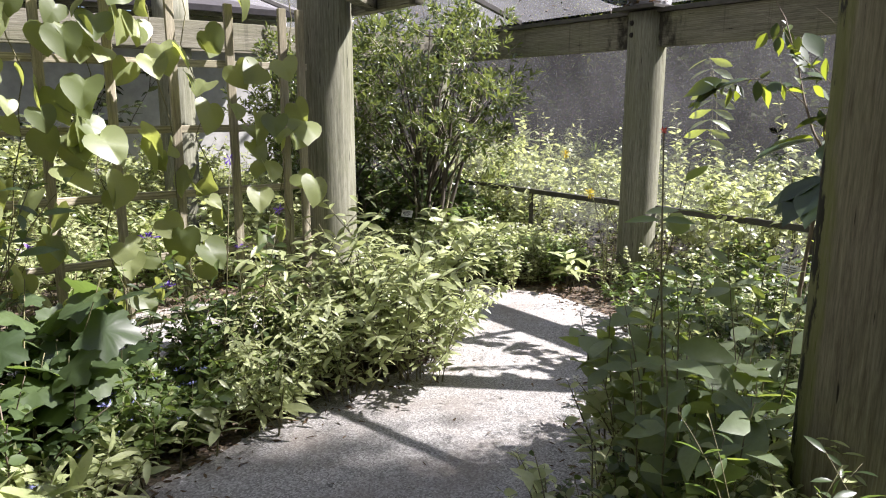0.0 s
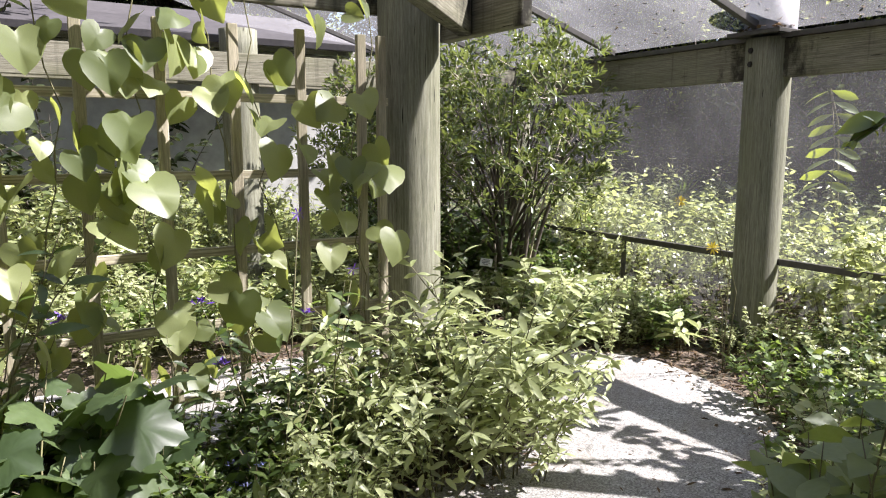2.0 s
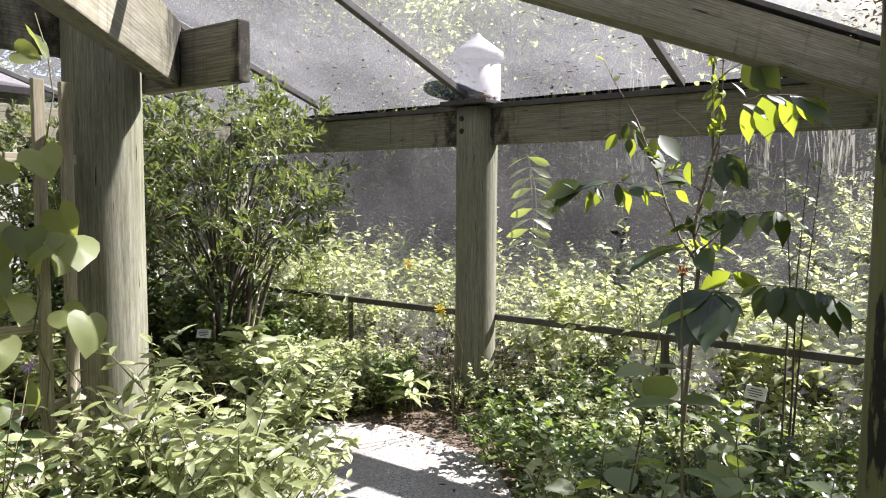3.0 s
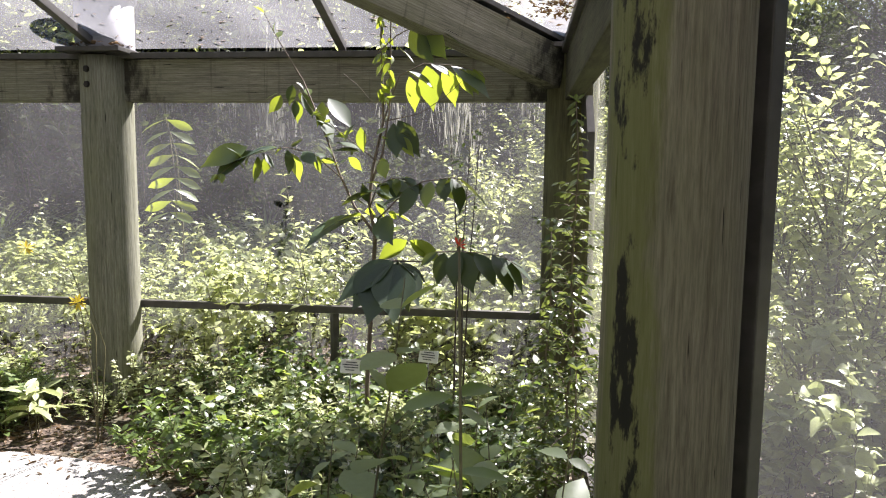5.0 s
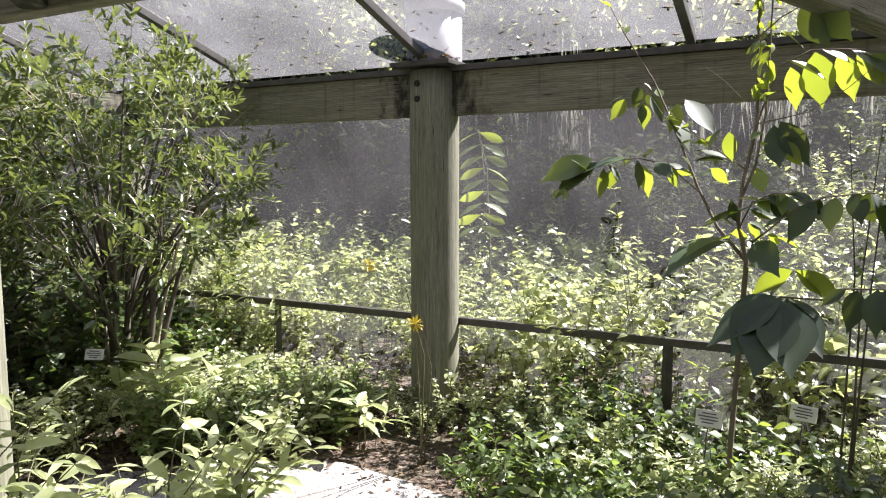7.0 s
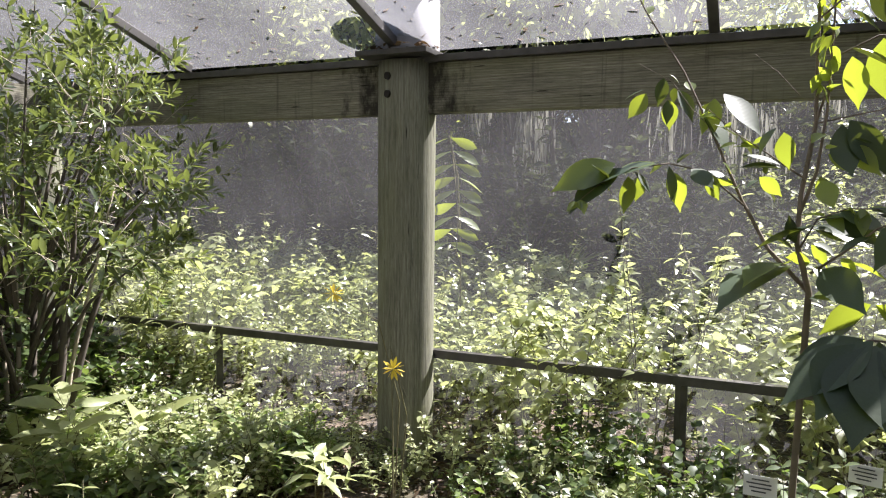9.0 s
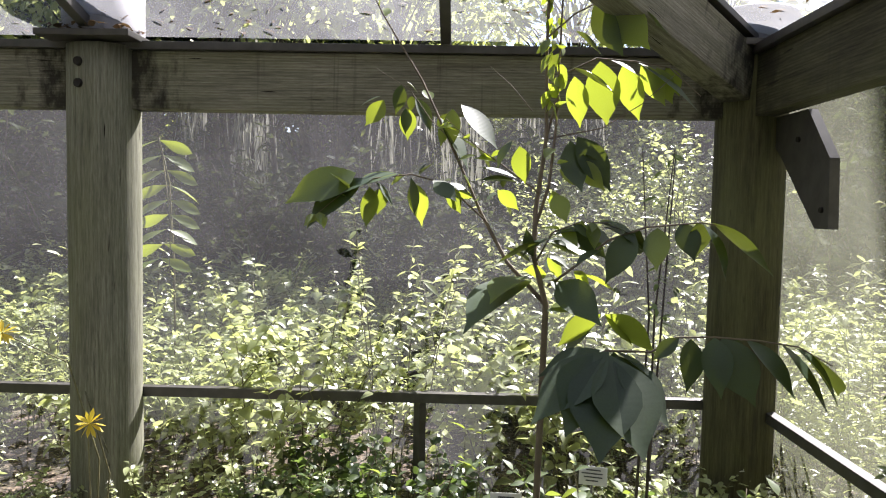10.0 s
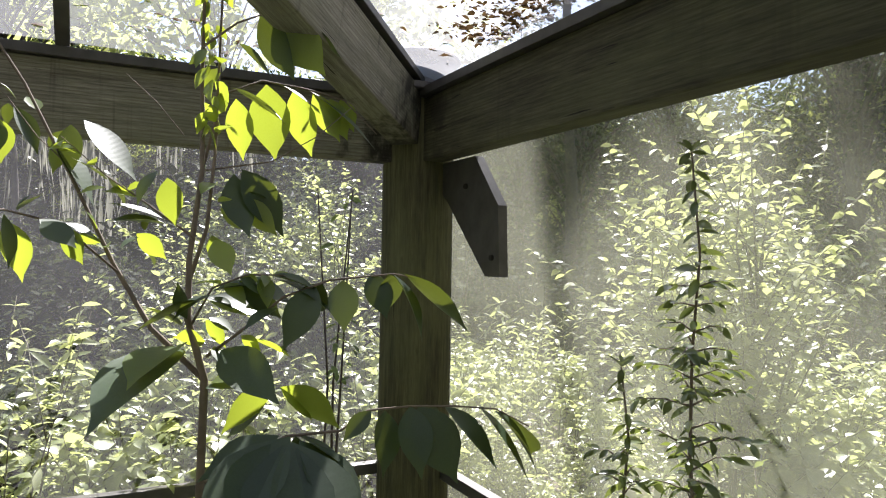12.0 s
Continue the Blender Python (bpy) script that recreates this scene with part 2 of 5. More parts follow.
def groundmat():
    w = Mat("leaf_litter_mulch")
    v = w.coords()
    chips = w.n("TexVoronoi", Scale=38.0)
    w.l(v, chips.inputs["Vector"])
    f = w.noise(v, 2.1, 7)
    c = w.ramp(chips.outputs["Color"], [(0.1, (0.022, 0.016, 0.011)), (0.5, (0.075, 0.052, 0.036)), (0.95, (0.19, 0.145, 0.105))])
    c = w.mix(w.ramp(f, [(0.45, (0, 0, 0)), (0.65, (0.6,) * 3)]), c, (0.05, 0.055, 0.022))
    w.l(c, w.b.inputs["Base Color"])
    w.set(Roughness=0.95)
    w.bump(chips.outputs["Distance"], 0.8, 0.02)
    return w.m


def gravelmat():
    w = Mat("crushed_limestone_path")
    v = w.coords()
    grit = w.n("TexVoronoi", Scale=125.0)
    w.l(v, grit.inputs["Vector"])
    fine = w.noise(v, 60, 6)
    big = w.noise(v, 2.3, 6)
    c = w.ramp(grit.outputs["Color"], [(0.1, (0.15, 0.145, 0.135)), (0.5, (0.27, 0.262, 0.248)), (0.95, (0.45, 0.44, 0.42))])
    c = w.mix(0.4, c, w.ramp(fine, [(0.35, (0.6, 0.58, 0.55)), (0.6, (1, 1, 1))]), "MULTIPLY")
    c = w.mix(w.ramp(big, [(0.45, (0, 0, 0)), (0.68, (0.7,) * 3)]), c, (0.20, 0.175, 0.15))
    w.l(c, w.b.inputs["Base Color"])
    w.set(Roughness=0.95)
    w.bump(grit.outputs["Distance"], 0.6, 0.003)
    return w.m


M_GROUND, M_GRAVEL = groundmat(), gravelmat()

# ---------------------------------------------------------------- mesh helpers


def mesh_of(name, verts, faces, material):
    me = bpy.data.meshes.new(name)
    me.from_pydata([tuple(v) for v in verts], [], faces)
    me.materials.append(material)
    me.polygons.foreach_set("use_smooth", [True] * len(me.polygons))
    me.update()
    return me


def part(name, bm, material, parent=None, label=""):
    """Links a bmesh or a mesh as one object, under a thing where one is given."""
    if isinstance(bm, bmesh.types.BMesh):
        me = bpy.data.meshes.new(name)
        bm.to_mesh(me)
        bm.free()
        me.materials.append(material)
    else:
        me = bm
    ob = new(name, me)
    ob.parent = parent
    return tagged(ob, label)


def smooth(ob):
    for p in ob.data.polygons:
        p.use_smooth = True
    return ob


def box_bm(sx, sy, sz, bevel=0.006, at=(0, 0, 0), cuts=0):
    bm = bmesh.new()
    bmesh.ops.create_cube(bm, size=1, matrix=Matrix.Translation(at) @ Matrix.Diagonal((sx, sy, sz, 1)))
    if bevel:
        bmesh.ops.bevel(bm, geom=bm.edges[:], offset=bevel, segments=2, affect="EDGES", profile=0.6)
    return bm


def along(p0, p1, up=(0, 0, 1)):
    """A pose whose local x runs from p0 to p1, at the middle."""
    p0, p1 = Vector(p0), Vector(p1)
    x = (p1 - p0).normalized()
    y = Vector(up).cross(x).normalized()
    z = x.cross(y)
    m = Matrix((x, y, z)).transposed().to_4x4()
    m.translation = (p0 + p1) / 2
    return m, (p1 - p0).length


def board(name, p0, p1, thick, deep, material, parent=None, label="", category="", group="", kind="", bevel=0.006):
    m, length = along(p0, p1)
    ob = part(name, box_bm(length, thick, deep, bevel), material, parent)
    ob.matrix_world = m
    return tagged(ob, label, category, group, kind)


def tube_data(points, radii, sides=6):
    """Verts and faces of a tapered tube along points."""
    pts = [Vector(p) for p in points]
    vs, fs = [], []
    ref = Vector((0.3, 0.9, 0.2))
    for i, p in enumerate(pts):
        d = (pts[min(i + 1, len(pts) - 1)] - pts[max(i - 1, 0)]).normalized()
        a = d.cross(ref).normalized()
        b = d.cross(a)
        for k in range(sides):
            w = 2 * math.pi * k / sides
            vs.append(p + (a * math.cos(w) + b * math.sin(w)) * radii[i])
    for i in range(len(pts) - 1):
        for k in range(sides):
            n = (k + 1) % sides
            fs.append((i * sides + k, i * sides + n, (i + 1) * sides + n, (i + 1) * sides + k))
    fs.append(tuple(range(sides))[::-1])
    fs.append(tuple(range((len(pts) - 1) * sides, len(pts) * sides)))
    return vs, fs


def join_data(chunks):
    vs, fs = [], []
    for v, f in chunks:
        o = len(vs)
        vs += v
        fs += [tuple(i + o for i in q) for q in f]
    return vs, fs


# ---------------------------------------------------------------- leaves


def blade(width, fold=0.12, curl=0.15, shape=(0.0, 0.75, 1.0, 0.75, 0.0), lobes=0.0):
    """A leaf of length 1 along y, folded at the midrib and curling down at the tip."""
    n = len(shape) - 1
    vs, fs = [], []
    for i, s in enumerate(shape):
        y = i / n
        z = -curl * y * y
        hw = width * 0.5 * s
        wav = lobes * (1 if i % 2 else -1)
        vs.append((0, y, z))
        if 0 < i < n or s > 0:
            vs.append((-hw * (1 + wav), y + lobes * 0.1, z + fold * hw))
            vs.append((hw * (1 + wav), y + lobes * 0.1, z + fold * hw))
    idx, k = [], 0
    for i, s in enumerate(shape):
        if 0 < i < n or s > 0:
            idx.append((k, k + 1, k + 2))
            k += 3
        else:
            idx.append((k,))
            k += 1
    for a, b in zip(idx, idx[1:]):
        if len(a) == 1 and len(b) == 1:
            continue
        if len(a) == 1:
            fs += [(a[0], b[0], b[1]), (a[0], b[2], b[0])]
        elif len(b) == 1:
            fs += [(a[0], b[0], a[1]), (a[0], a[2], b[0])]
        else:
            fs += [(a[0], b[0], b[1], a[1]), (a[0], a[2], b[2], b[0])]
    return np.array(vs), fs


def rounded_leaf(outline, middle, height):
    """A leaf from a closed outline: an outer and an inner ring round the middle, with relief."""
    cx, cy = middle
    vs = [(cx, cy, height(cx, cy))]
    for f in (0.5, 1.0):
        vs += [(cx + (x - cx) * f, cy + (y - cy) * f, height(cx + (x - cx) * f, cy + (y - cy) * f)) for x, y in outline]
    n = len(outline)
    fs = []
    for k in range(n):
        m = (k + 1) % n
        fs += [(0, 1 + m, 1 + k), (1 + k, 1 + m, 1 + n + m, 1 + n + k)]
    return np.array(vs), fs


def heart(cup=0.16, sag=0.22):
    """A broad heart-shaped leaf, stalk at the notch."""
    half = [(0.13, -0.12), (0.33, -0.16), (0.5, -0.05), (0.58, 0.16), (0.54, 0.4), (0.42, 0.62), (0.25, 0.8), (0.09, 0.93)]
    outline = [(0, 0)] + half + [(0, 1.0)] + [(-x, y) for x, y in half[::-1]]
    return rounded_leaf(outline, (0, 0.32), lambda x, y: cup * abs(x) - sag * y * y + 0.03 * math.sin(9 * x + 5 * y))


def lobed():
    """A broad leaf with five toothed lobes."""
    outline = [(0, 0)]
    for k in range(31):
        a = radians(-138 + 276 * k / 30)
        r = 0.52 + 0.26 * abs(math.cos(2.5 * a)) ** 1.6 * (1.0 - 0.12 * abs(a)) + (0.045 if k % 2 else -0.02)
        outline.append((math.sin(a) * r * 0.9, 0.3 + math.cos(a) * r * 0.9))
    return rounded_leaf(outline, (0, 0.3), lambda x, y: 0.1 * abs(x) - 0.28 * (x * x + (y - 0.2) ** 2) + 0.02 * math.sin(14 * x))


T_LANCE = blade(0.30, 0.3, 0.25)
T_NARROW = blade(0.17, 0.3, 0.35)
T_OVATE = blade(0.52, 0.25, 0.22, (0.0, 0.85, 1.0, 0.6, 0.0))
T_ROUND = blade(0.8, 0.2, 0.15, (0.0, 0.9, 1.0, 0.8, 0.0))
T_BIG = blade(0.56, 0.22, 0.35, (0.0, 0.55, 0.85, 1.0, 0.97, 0.78, 0.42, 0.0))
T_OBOV = blade(0.34, 0.25, 0.2, (0.0, 0.4, 0.85, 1.0, 0.75, 0.0))
T_HEART = heart()
T_LOBED = lobed()
T_SPADE = blade(0.66, 0.25, 0.3, (0.0, 0.9, 1.0, 0.74, 0.38, 0.0))
T_PETAL = blade(0.28, 0.1, 0.1, (0.0, 0.8, 1.0, 0.0))


def leaf_data(tpl, mats):
    """All blades of one plant in one mesh, from an array of 4 x 4 poses."""
    tv, tf = tpl
    mats = np.asarray(mats, dtype=float)
    h = np.c_[tv, np.ones(len(tv))]
    vs = np.einsum("nij,kj->nki", mats, h)[:, :, :3].reshape(-1, 3)
    k = len(tv)
    fs = [tuple(i + j * k for i in f) for j in range(len(mats)) for f in tf]
    return vs.tolist(), fs


def leaf_pose(rng, at, direction, size, roll=0.0):
    y = Vector(direction).normalized()
    up = Vector((rng.uniform(-0.75, 0.75), rng.uniform(-0.75, 0.75), 1.0))
    x = y.cross(up)
    x = x.normalized() if x.length > 1e-4 else Vector((1, 0, 0))
    z = x.cross(y)
    m = Matrix((x, y, z)).transposed().to_4x4()
    if roll:
        m = m @ Matrix.Rotation(roll, 4, "Y")
    m = m @ Matrix.Scale(size, 4)
    m.translation = at
    return m


def stalk(rng, base, az, lean, height, bend=0.3, steps=6, wob=0.03):
    """Points of one stem that rises, leans to az and bends over."""
    pts, p = [Vector(base)], Vector(base)
    for i in range(steps):
        tilt = lean + bend * (i / steps) ** 1.5
        d = Vector((math.cos(az) * math.sin(tilt), math.sin(az) * math.sin(tilt), math.cos(tilt)))
        d += Vector((rng.uniform(-1, 1), rng.uniform(-1, 1), 0)) * wob * 3
        p = p + d.normalized() * height / steps
        pts.append(p.copy())
    return pts


def on_line(pts, f):
    k = min(int(f * (len(pts) - 1)), len(pts) - 2)
    r = f * (len(pts) - 1) - k
    return pts[k].lerp(pts[k + 1], r), (pts[k + 1] - pts[k]).normalized()


def plant(name, label, category, seed, leaf, leaf_mat, size, height, stems=8, spread=0.15, lean=0.35, bend=0.5, nodes=10,
          pair=2, start=0.25, branches=0, rise=0.35, thick=0.005, stem_mat=None, flower=None, flower_n=0.0, flower_size=0.03, flower_label="", group=""):
    """A leafy plant: stems, leaves along them, and flower heads at the tips."""
    rng = random.Random(seed)
    tubes, poses, blooms = [], [], []
    thing = tagged(new(name), label, category, group)
    for s in range(stems):
        a = rng.uniform(0, 6.283)
        r = spread * math.sqrt(rng.random())
        base = (math.cos(a) * r, math.sin(a) * r, -0.01)
        lines = [stalk(rng, base, a + rng.uniform(-0.6, 0.6), lean * rng.uniform(0.2, 1.2), height * rng.uniform(0.6, 1.0), bend * rng.uniform(0.3, 1.2))]
        for b in range(branches):
            q, d = on_line(lines[0], rng.uniform(0.25, 0.85))
            lines.append(stalk(rng, q, rng.uniform(0, 6.283), 0.6 + rng.uniform(-0.2, 0.3), height * rng.uniform(0.2, 0.45), 0.4, 4))
        for li, pts in enumerate(lines):
            n = len(pts)
            t0 = thick * (1.0 if li == 0 else 0.6)
            tubes.append(tube_data(pts, [t0 * (1 - 0.75 * i / (n - 1)) for i in range(n)], 5))
            cnt = nodes if li == 0 else max(3, nodes // 2)
            lo = start if li == 0 else 0.2
            for i in range(cnt):
                f = lo + (1 - lo) * (i + rng.random() * 0.6) / cnt
                q, d = on_line(pts, min(f, 0.999))
                w0 = i * (1.5708 if pair == 2 else 2.4) + a
                for k in range(pair):
                    w = w0 + k * 6.283 / pair + rng.uniform(-0.4, 0.4)
                    out = Vector((math.cos(w), math.sin(w), rise + rng.uniform(-0.9, 0.45)))
                    out = out + d * 0.35
                    sz = size * rng.uniform(0.4, 1.2) * (1.0 - 0.35 * max(0, f - 0.7) / 0.3)
                    poses.append(leaf_pose(rng, q, out, sz, rng.uniform(-0.5, 0.5)))
            if flower and rng.random() < flower_n:
                q = pts[-1]
                for k in range(16):
                    d = Vector((rng.uniform(-1, 1), rng.uniform(-1, 1), rng.uniform(0.1, 1)))
                    blooms.append(leaf_pose(rng, q + Vector((rng.uniform(-1, 1), rng.uniform(-1, 1), 0)) * flower_size * 0.5, d, flower_size * rng.uniform(0.5, 0.9)))
    v, f = join_data(tubes)
    tagged(part("stem", mesh_of("stem", v, f, stem_mat or M_STEM), None, thing), kind="stuff")
    v, f = leaf_data(leaf, poses)
    tagged(part("foliage", mesh_of("foliage", v, f, leaf_mat), None, thing), kind="stuff")
    if blooms:
        v, f = leaf_data(T_PETAL, blooms)
        tagged(part("bloom", mesh_of("bloom", v, f, flower), None, thing, flower_label), kind="stuff")
    return thing


PLACED = {}


def put(proto, x, y, turn=0.0, scale=1.0, z=0.0, tilt=0.0):
    """The first call stands the plant itself there, the next ones copies of it."""
    m = pose(x, y, z, tilt, 0, turn)
    if proto.name not in PLACED:
        PLACED[proto.name] = True
        proto.matrix_basis = m @ Matrix.Scale(scale, 4)
        return proto
    s = proto.scale.copy()
    proto.scale = (1, 1, 1)
    ob = copy_thing(proto, m @ Matrix.Scale(scale, 4))
    proto.scale = s
    return ob


def inside(x, y, poly):
    odd = False
    for (x0, y0), (x1, y1) in zip(poly, poly[1:] + poly[:1]):
        if (y0 > y) != (y1 > y) and x < (x1 - x0) * (y - y0) / (y1 - y0) + x0:
            odd = not odd
    return odd


def gap_to(x, y, poly):
    p, best = Vector((x, y)), 1e9
    for a, b in zip(poly, poly[1:] + poly[:1]):
        a, b = Vector(a), Vector(b)
        t = max(0, min(1, (p - a).dot(b - a) / (b - a).length_squared))
        best = min(best, (p - a.lerp(b, t)).length)
    return best

# ---------------------------------------------------------------- ground and path
def guv(u, v):
    p = g(u, v)
    return (p.x, p.y)


PATH_EDGE = [(-1.3, -4.0), (-1.5, 0.5), (-1.42, 2.3), (-1.13, 3.09), (-0.92, 3.61), (-0.66, 4.2), (-0.22, 4.7), (-0.2, 5.1),
             guv(3.5, 3.3), guv(3.45, 5.0), guv(3.4, 9.2), guv(4.8, 9.2), guv(4.8, 5.0), guv(4.7, 3.0), (-0.9, 6.75), (-0.34, 6.74),
             (0.3, 6.6), (0.55, 6.5), (0.85, 6.15), (1.1, 5.75), (1.18, 5.4), (1.08, 4.9), (0.92, 4.3), (0.85, 3.7), (0.66, 3.0), (0.55, 2.3), (0.85, 1.5), (1.4, 0.8), (1.6, -4.0)]


def ragged(poly, step, amount, seed):
    rng, out = random.Random(seed), []
    for a, b in zip(poly, poly[1:] + poly[:1]):
        a, b = Vector(a), Vector(b)
        n = max(1, int((b - a).length / step))
        nrm = (b - a).normalized().orthogonal()
        for i in range(n):
            q = a.lerp(b, i / n) + nrm * amount * (noise.noise((*a.lerp(b, i / n) * 2.3, 0.0)) + rng.uniform(-0.35, 0.35))
            out.append((q.x, q.y))
    return out


def ground():
    bm = bmesh.new()
    ring = [0.0, 3, 6, 10, 16, 26, 45, 90, 200, 600, 1500]
    rows = []
    for r in ring[1:]:
        rows.append([bm.verts.new((1.5 + r * math.cos(k * math.pi / 18), 4.5 + r * math.sin(k * math.pi / 18), 0)) for k in range(36)])
    bm.faces.new(rows[0])
    for a, b in zip(rows, rows[1:]):
        for k in range(36):
            bm.faces.new((a[k], b[k], b[(k + 1) % 36], a[(k + 1) % 36]))
    return tagged(part("ground", bm, M_GROUND), "dark brown mulch and leaf litter soil", "ground", "", "structure")


def path_sheet():
    bm = bmesh.new()
    loop = ragged(PATH_EDGE, 0.11, 0.045, 5)
    face = bm.faces.new([bm.verts.new((x, y, 0.012)) for x, y in loop])
    if face.normal.z < 0:
        face.normal_flip()
    ret = bmesh.ops.extrude_face_region(bm, geom=[face])
    low = [v for v in ret["geom"] if isinstance(v, bmesh.types.BMVert)]
    for v in low:
        v.co.z = -0.03
    bmesh.ops.triangulate(bm, faces=[f for f in bm.faces if len(f.verts) > 4])
    bmesh.ops.recalc_face_normals(bm, faces=bm.faces[:])
    return tagged(part("path", bm, M_GRAVEL), "pale crushed limestone footpath with ragged edges", "path", "", "structure")


ground()
path_sheet()

# ---------------------------------------------------------------- posts, beams, screens
POST_R = 0.168


def post(u, v, top=2.40, cap=True, bolts=(), material=M_POST, r=POST_R, label="round weathered grey-green timber post", seed=0):
    rng = random.Random(seed)
    thing = tagged(new("wooden_post"), label, "post", "posts of the enclosure")
    thing.location = g(u, v)
    n, rows = 28, 14
    vs, fs = [], []
    for i in range(rows + 1):
        z = -0.05 + (top + 0.05) * i / rows
        for k in range(n):
            a = 2 * math.pi * k / n
            w = r * (1 + 0.022 * noise.noise((math.cos(a) * 1.3 + seed, math.sin(a) * 1.3, z * 0.9)) - 0.012 * i / rows)
            vs.append((w * math.cos(a), w * math.sin(a), z))
    for i in range(rows):
        for k in range(n):
            fs.append((i * n + k, i * n + (k + 1) % n, (i + 1) * n + (k + 1) % n, (i + 1) * n + k))
    fs.append(tuple(range(rows * n, rows * n + n)))
    body = part("shaft", mesh_of("shaft", vs, fs, material), None, thing)
    smooth(body)
    for az, z in bolts:
        bm = bmesh.new()
        bmesh.ops.create_cone(bm, cap_ends=True, segments=14, radius1=0.024, radius2=0.020, depth=0.026, matrix=Matrix.Rotation(math.pi / 2, 4, "Y"))
        b = part("bolt", bm, M_BOLT, thing, "dark rusty bolt head")
        b.matrix_basis = pose(0, 0, z, 0, 0, math.degrees(az)) @ pose(r - 0.004, 0, 0)
    return thing


def toward(u0, v0, u1, v1):
    d = g(u1, v1) - g(u0, v0)
    return math.atan2(d.y, d.x)


ROOF0, SLOPE = 2.43, 0.31
P_CORNER = post(0, 0, bolts=[(toward(0, 0, 0.0, 3.0), 2.335), (toward(0, 0, 0.0, 3.0), 2.20)], seed=1, material=M_CORNER, label="round algae-stained timber corner post, coloured dark for its shaded side")
P_MID = post(BAY, 0, bolts=[(toward(0, 0, 0.8, 3), 2.308), (toward(0, 0, 0.8, 3), 2.208)], seed=2)
post(-0.05, 2.97, top=2.40, r=0.157, material=M_STAIN, seed=3, label="round timber post with black peeling stains and moss")
post(BAY, BAY, top=2.62, bolts=[(toward(0, 0, -0.4, 2), 2.48)], seed=4, label="tall round timber post at the trellis end")
post(2 * BAY, 0, seed=5)
post(2 * BAY, BAY, top=2.62, bolts=[(toward(0, 0, -1.2, 0.7), 2.30)], seed=6)
post(BAY, 2 * BAY, top=2.62, seed=7)
post(2 * BAY, 2 * BAY, top=2.62, seed=8)
post(-BAY, BAY, seed=9)
post(-BAY, 2 * BAY, seed=10)
post(-BAY, 3 * BAY, seed=11)
post(0, 3 * BAY, seed=12)
post(BAY, 3 * BAY, seed=13)

BEAM = dict(label="weathered timber beam with water stains", category="beam", group="beams of the enclosure")


def beam(u0, v0, u1, v1, z0=2.105, z1=2.385, thick=0.10, name="timber_beam", material=M_BEAM):
    return board(name, g(u0, v0, (z0 + z1) / 2), g(u1, v1, (z0 + z1) / 2), thick, z1 - z0, material, bevel=0.008, **BEAM)


def flashing(u0, v0, u1, v1):
    return board("roof_edge_flashing", g(u0, v0, 2.405), g(u1, v1, 2.405), 0.16, 0.038, M_METAL, bevel=0.003, label="dark bronze metal flashing on the beam", category="flashing", kind="structure")


def run(kind, k0, k1, fixed, off=POST_R - 0.02):
    for a in range(k0, k1):
        lo, hi = a * BAY + off, (a + 1) * BAY - off
        if kind == "u":
            beam(lo, fixed, hi, fixed)
            flashing(lo - 0.1, fixed, hi + 0.1, fixed)
        else:
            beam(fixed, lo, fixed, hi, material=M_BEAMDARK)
            flashing(fixed, lo - 0.1, fixed, hi + 0.1)


run("u", 0, 2, 0.0)
run("v", 0, 1, 0.0)
run("u", -1, 0, 2.97)
run("v", 1, 3, -BAY)
beam(2.29, 3.0, 2.98, 3.0, 2.14, 2.385, 0.06)
board("timber_beam", (-0.545, 4.705, 2.285), (-0.545, -2.0, 2.285), 0.08, 0.28, M_BEAM, bevel=0.008, **BEAM)
beam(3.26, 3.2, 3.26, 3 * BAY, 2.30, 2.55, 0.06)
beam(2 * BAY - 0.15, -0.1, 2 * BAY - 0.15, 3 * BAY, 2.14, 2.40, 0.06)
beam(2 * BAY + 0.2, -0.1, 2 * BAY + 0.2, 3 * BAY, 2.14, 2.40, 0.06)

# hip rafter over the corner post
HIP = tagged(new("hip_rafter"), "heavy timber hip rafter rising from the corner post", "rafter")
board("timber", g(0.11, 0.11, 2.295), g(2.9, 2.9, 2.295 + 2.79 * SLOPE), 0.13, 0.25, M_BEAM, HIP, bevel=0.008)
board("flashing", g(0.0, 0.0, 2.42), g(2.95, 2.95, 2.42 + 2.95 * SLOPE), 0.17, 0.03, M_METAL, HIP, "dark metal strip", bevel=0.003)


def roof_bar(p0, p1):
    return board("roof_bar", p0, p1, 0.05, 0.05, M_METAL, bevel=0.004, label="dark bronze aluminium roof bar", category="bar", group="roof bars")


for u in (1.47, BAY, 4.7, 6.26, 7.8):
    v0, v1 = 0.06, min(u, 3.1)
    roof_bar(g(u, v0, ROOF0 + SLOPE * v0), g(u, v1 - 0.05, ROOF0 + SLOPE * (v1 - 0.05)))
for v in (1.57, BAY):
    roof_bar(g(0.06, v, ROOF0 + SLOPE * 0.06), g(v - 0.05, v, ROOF0 + SLOPE * (v - 0.05)))


def sheet(name, corners, material, label, category, kind="", parent=None, cuts=1):
    me = mesh_of(name, corners, [tuple(range(len(corners)))], material)
    ob = new(name, me)
    ob.parent = parent
    return tagged(ob, label, category, "", kind)


TOP = ROOF0 + SLOPE * BAY
RS = dict(label="grey insect screen stretched over the roof", category="roof screen", kind="structure")
sheet("roof_1", [g(0, 0, ROOF0 + 0.03), g(BAY, BAY, TOP + 0.03), g(9.4, BAY, TOP + 0.03), g(9.4, 0, ROOF0 + 0.03)], M_ROOFSCREEN, **RS)
sheet("roof_2", [g(0, 0, ROOF0 + 0.03), g(0, BAY, ROOF0 + 0.03), g(BAY, BAY, TOP + 0.03)], M_ROOFGLARE, **RS)


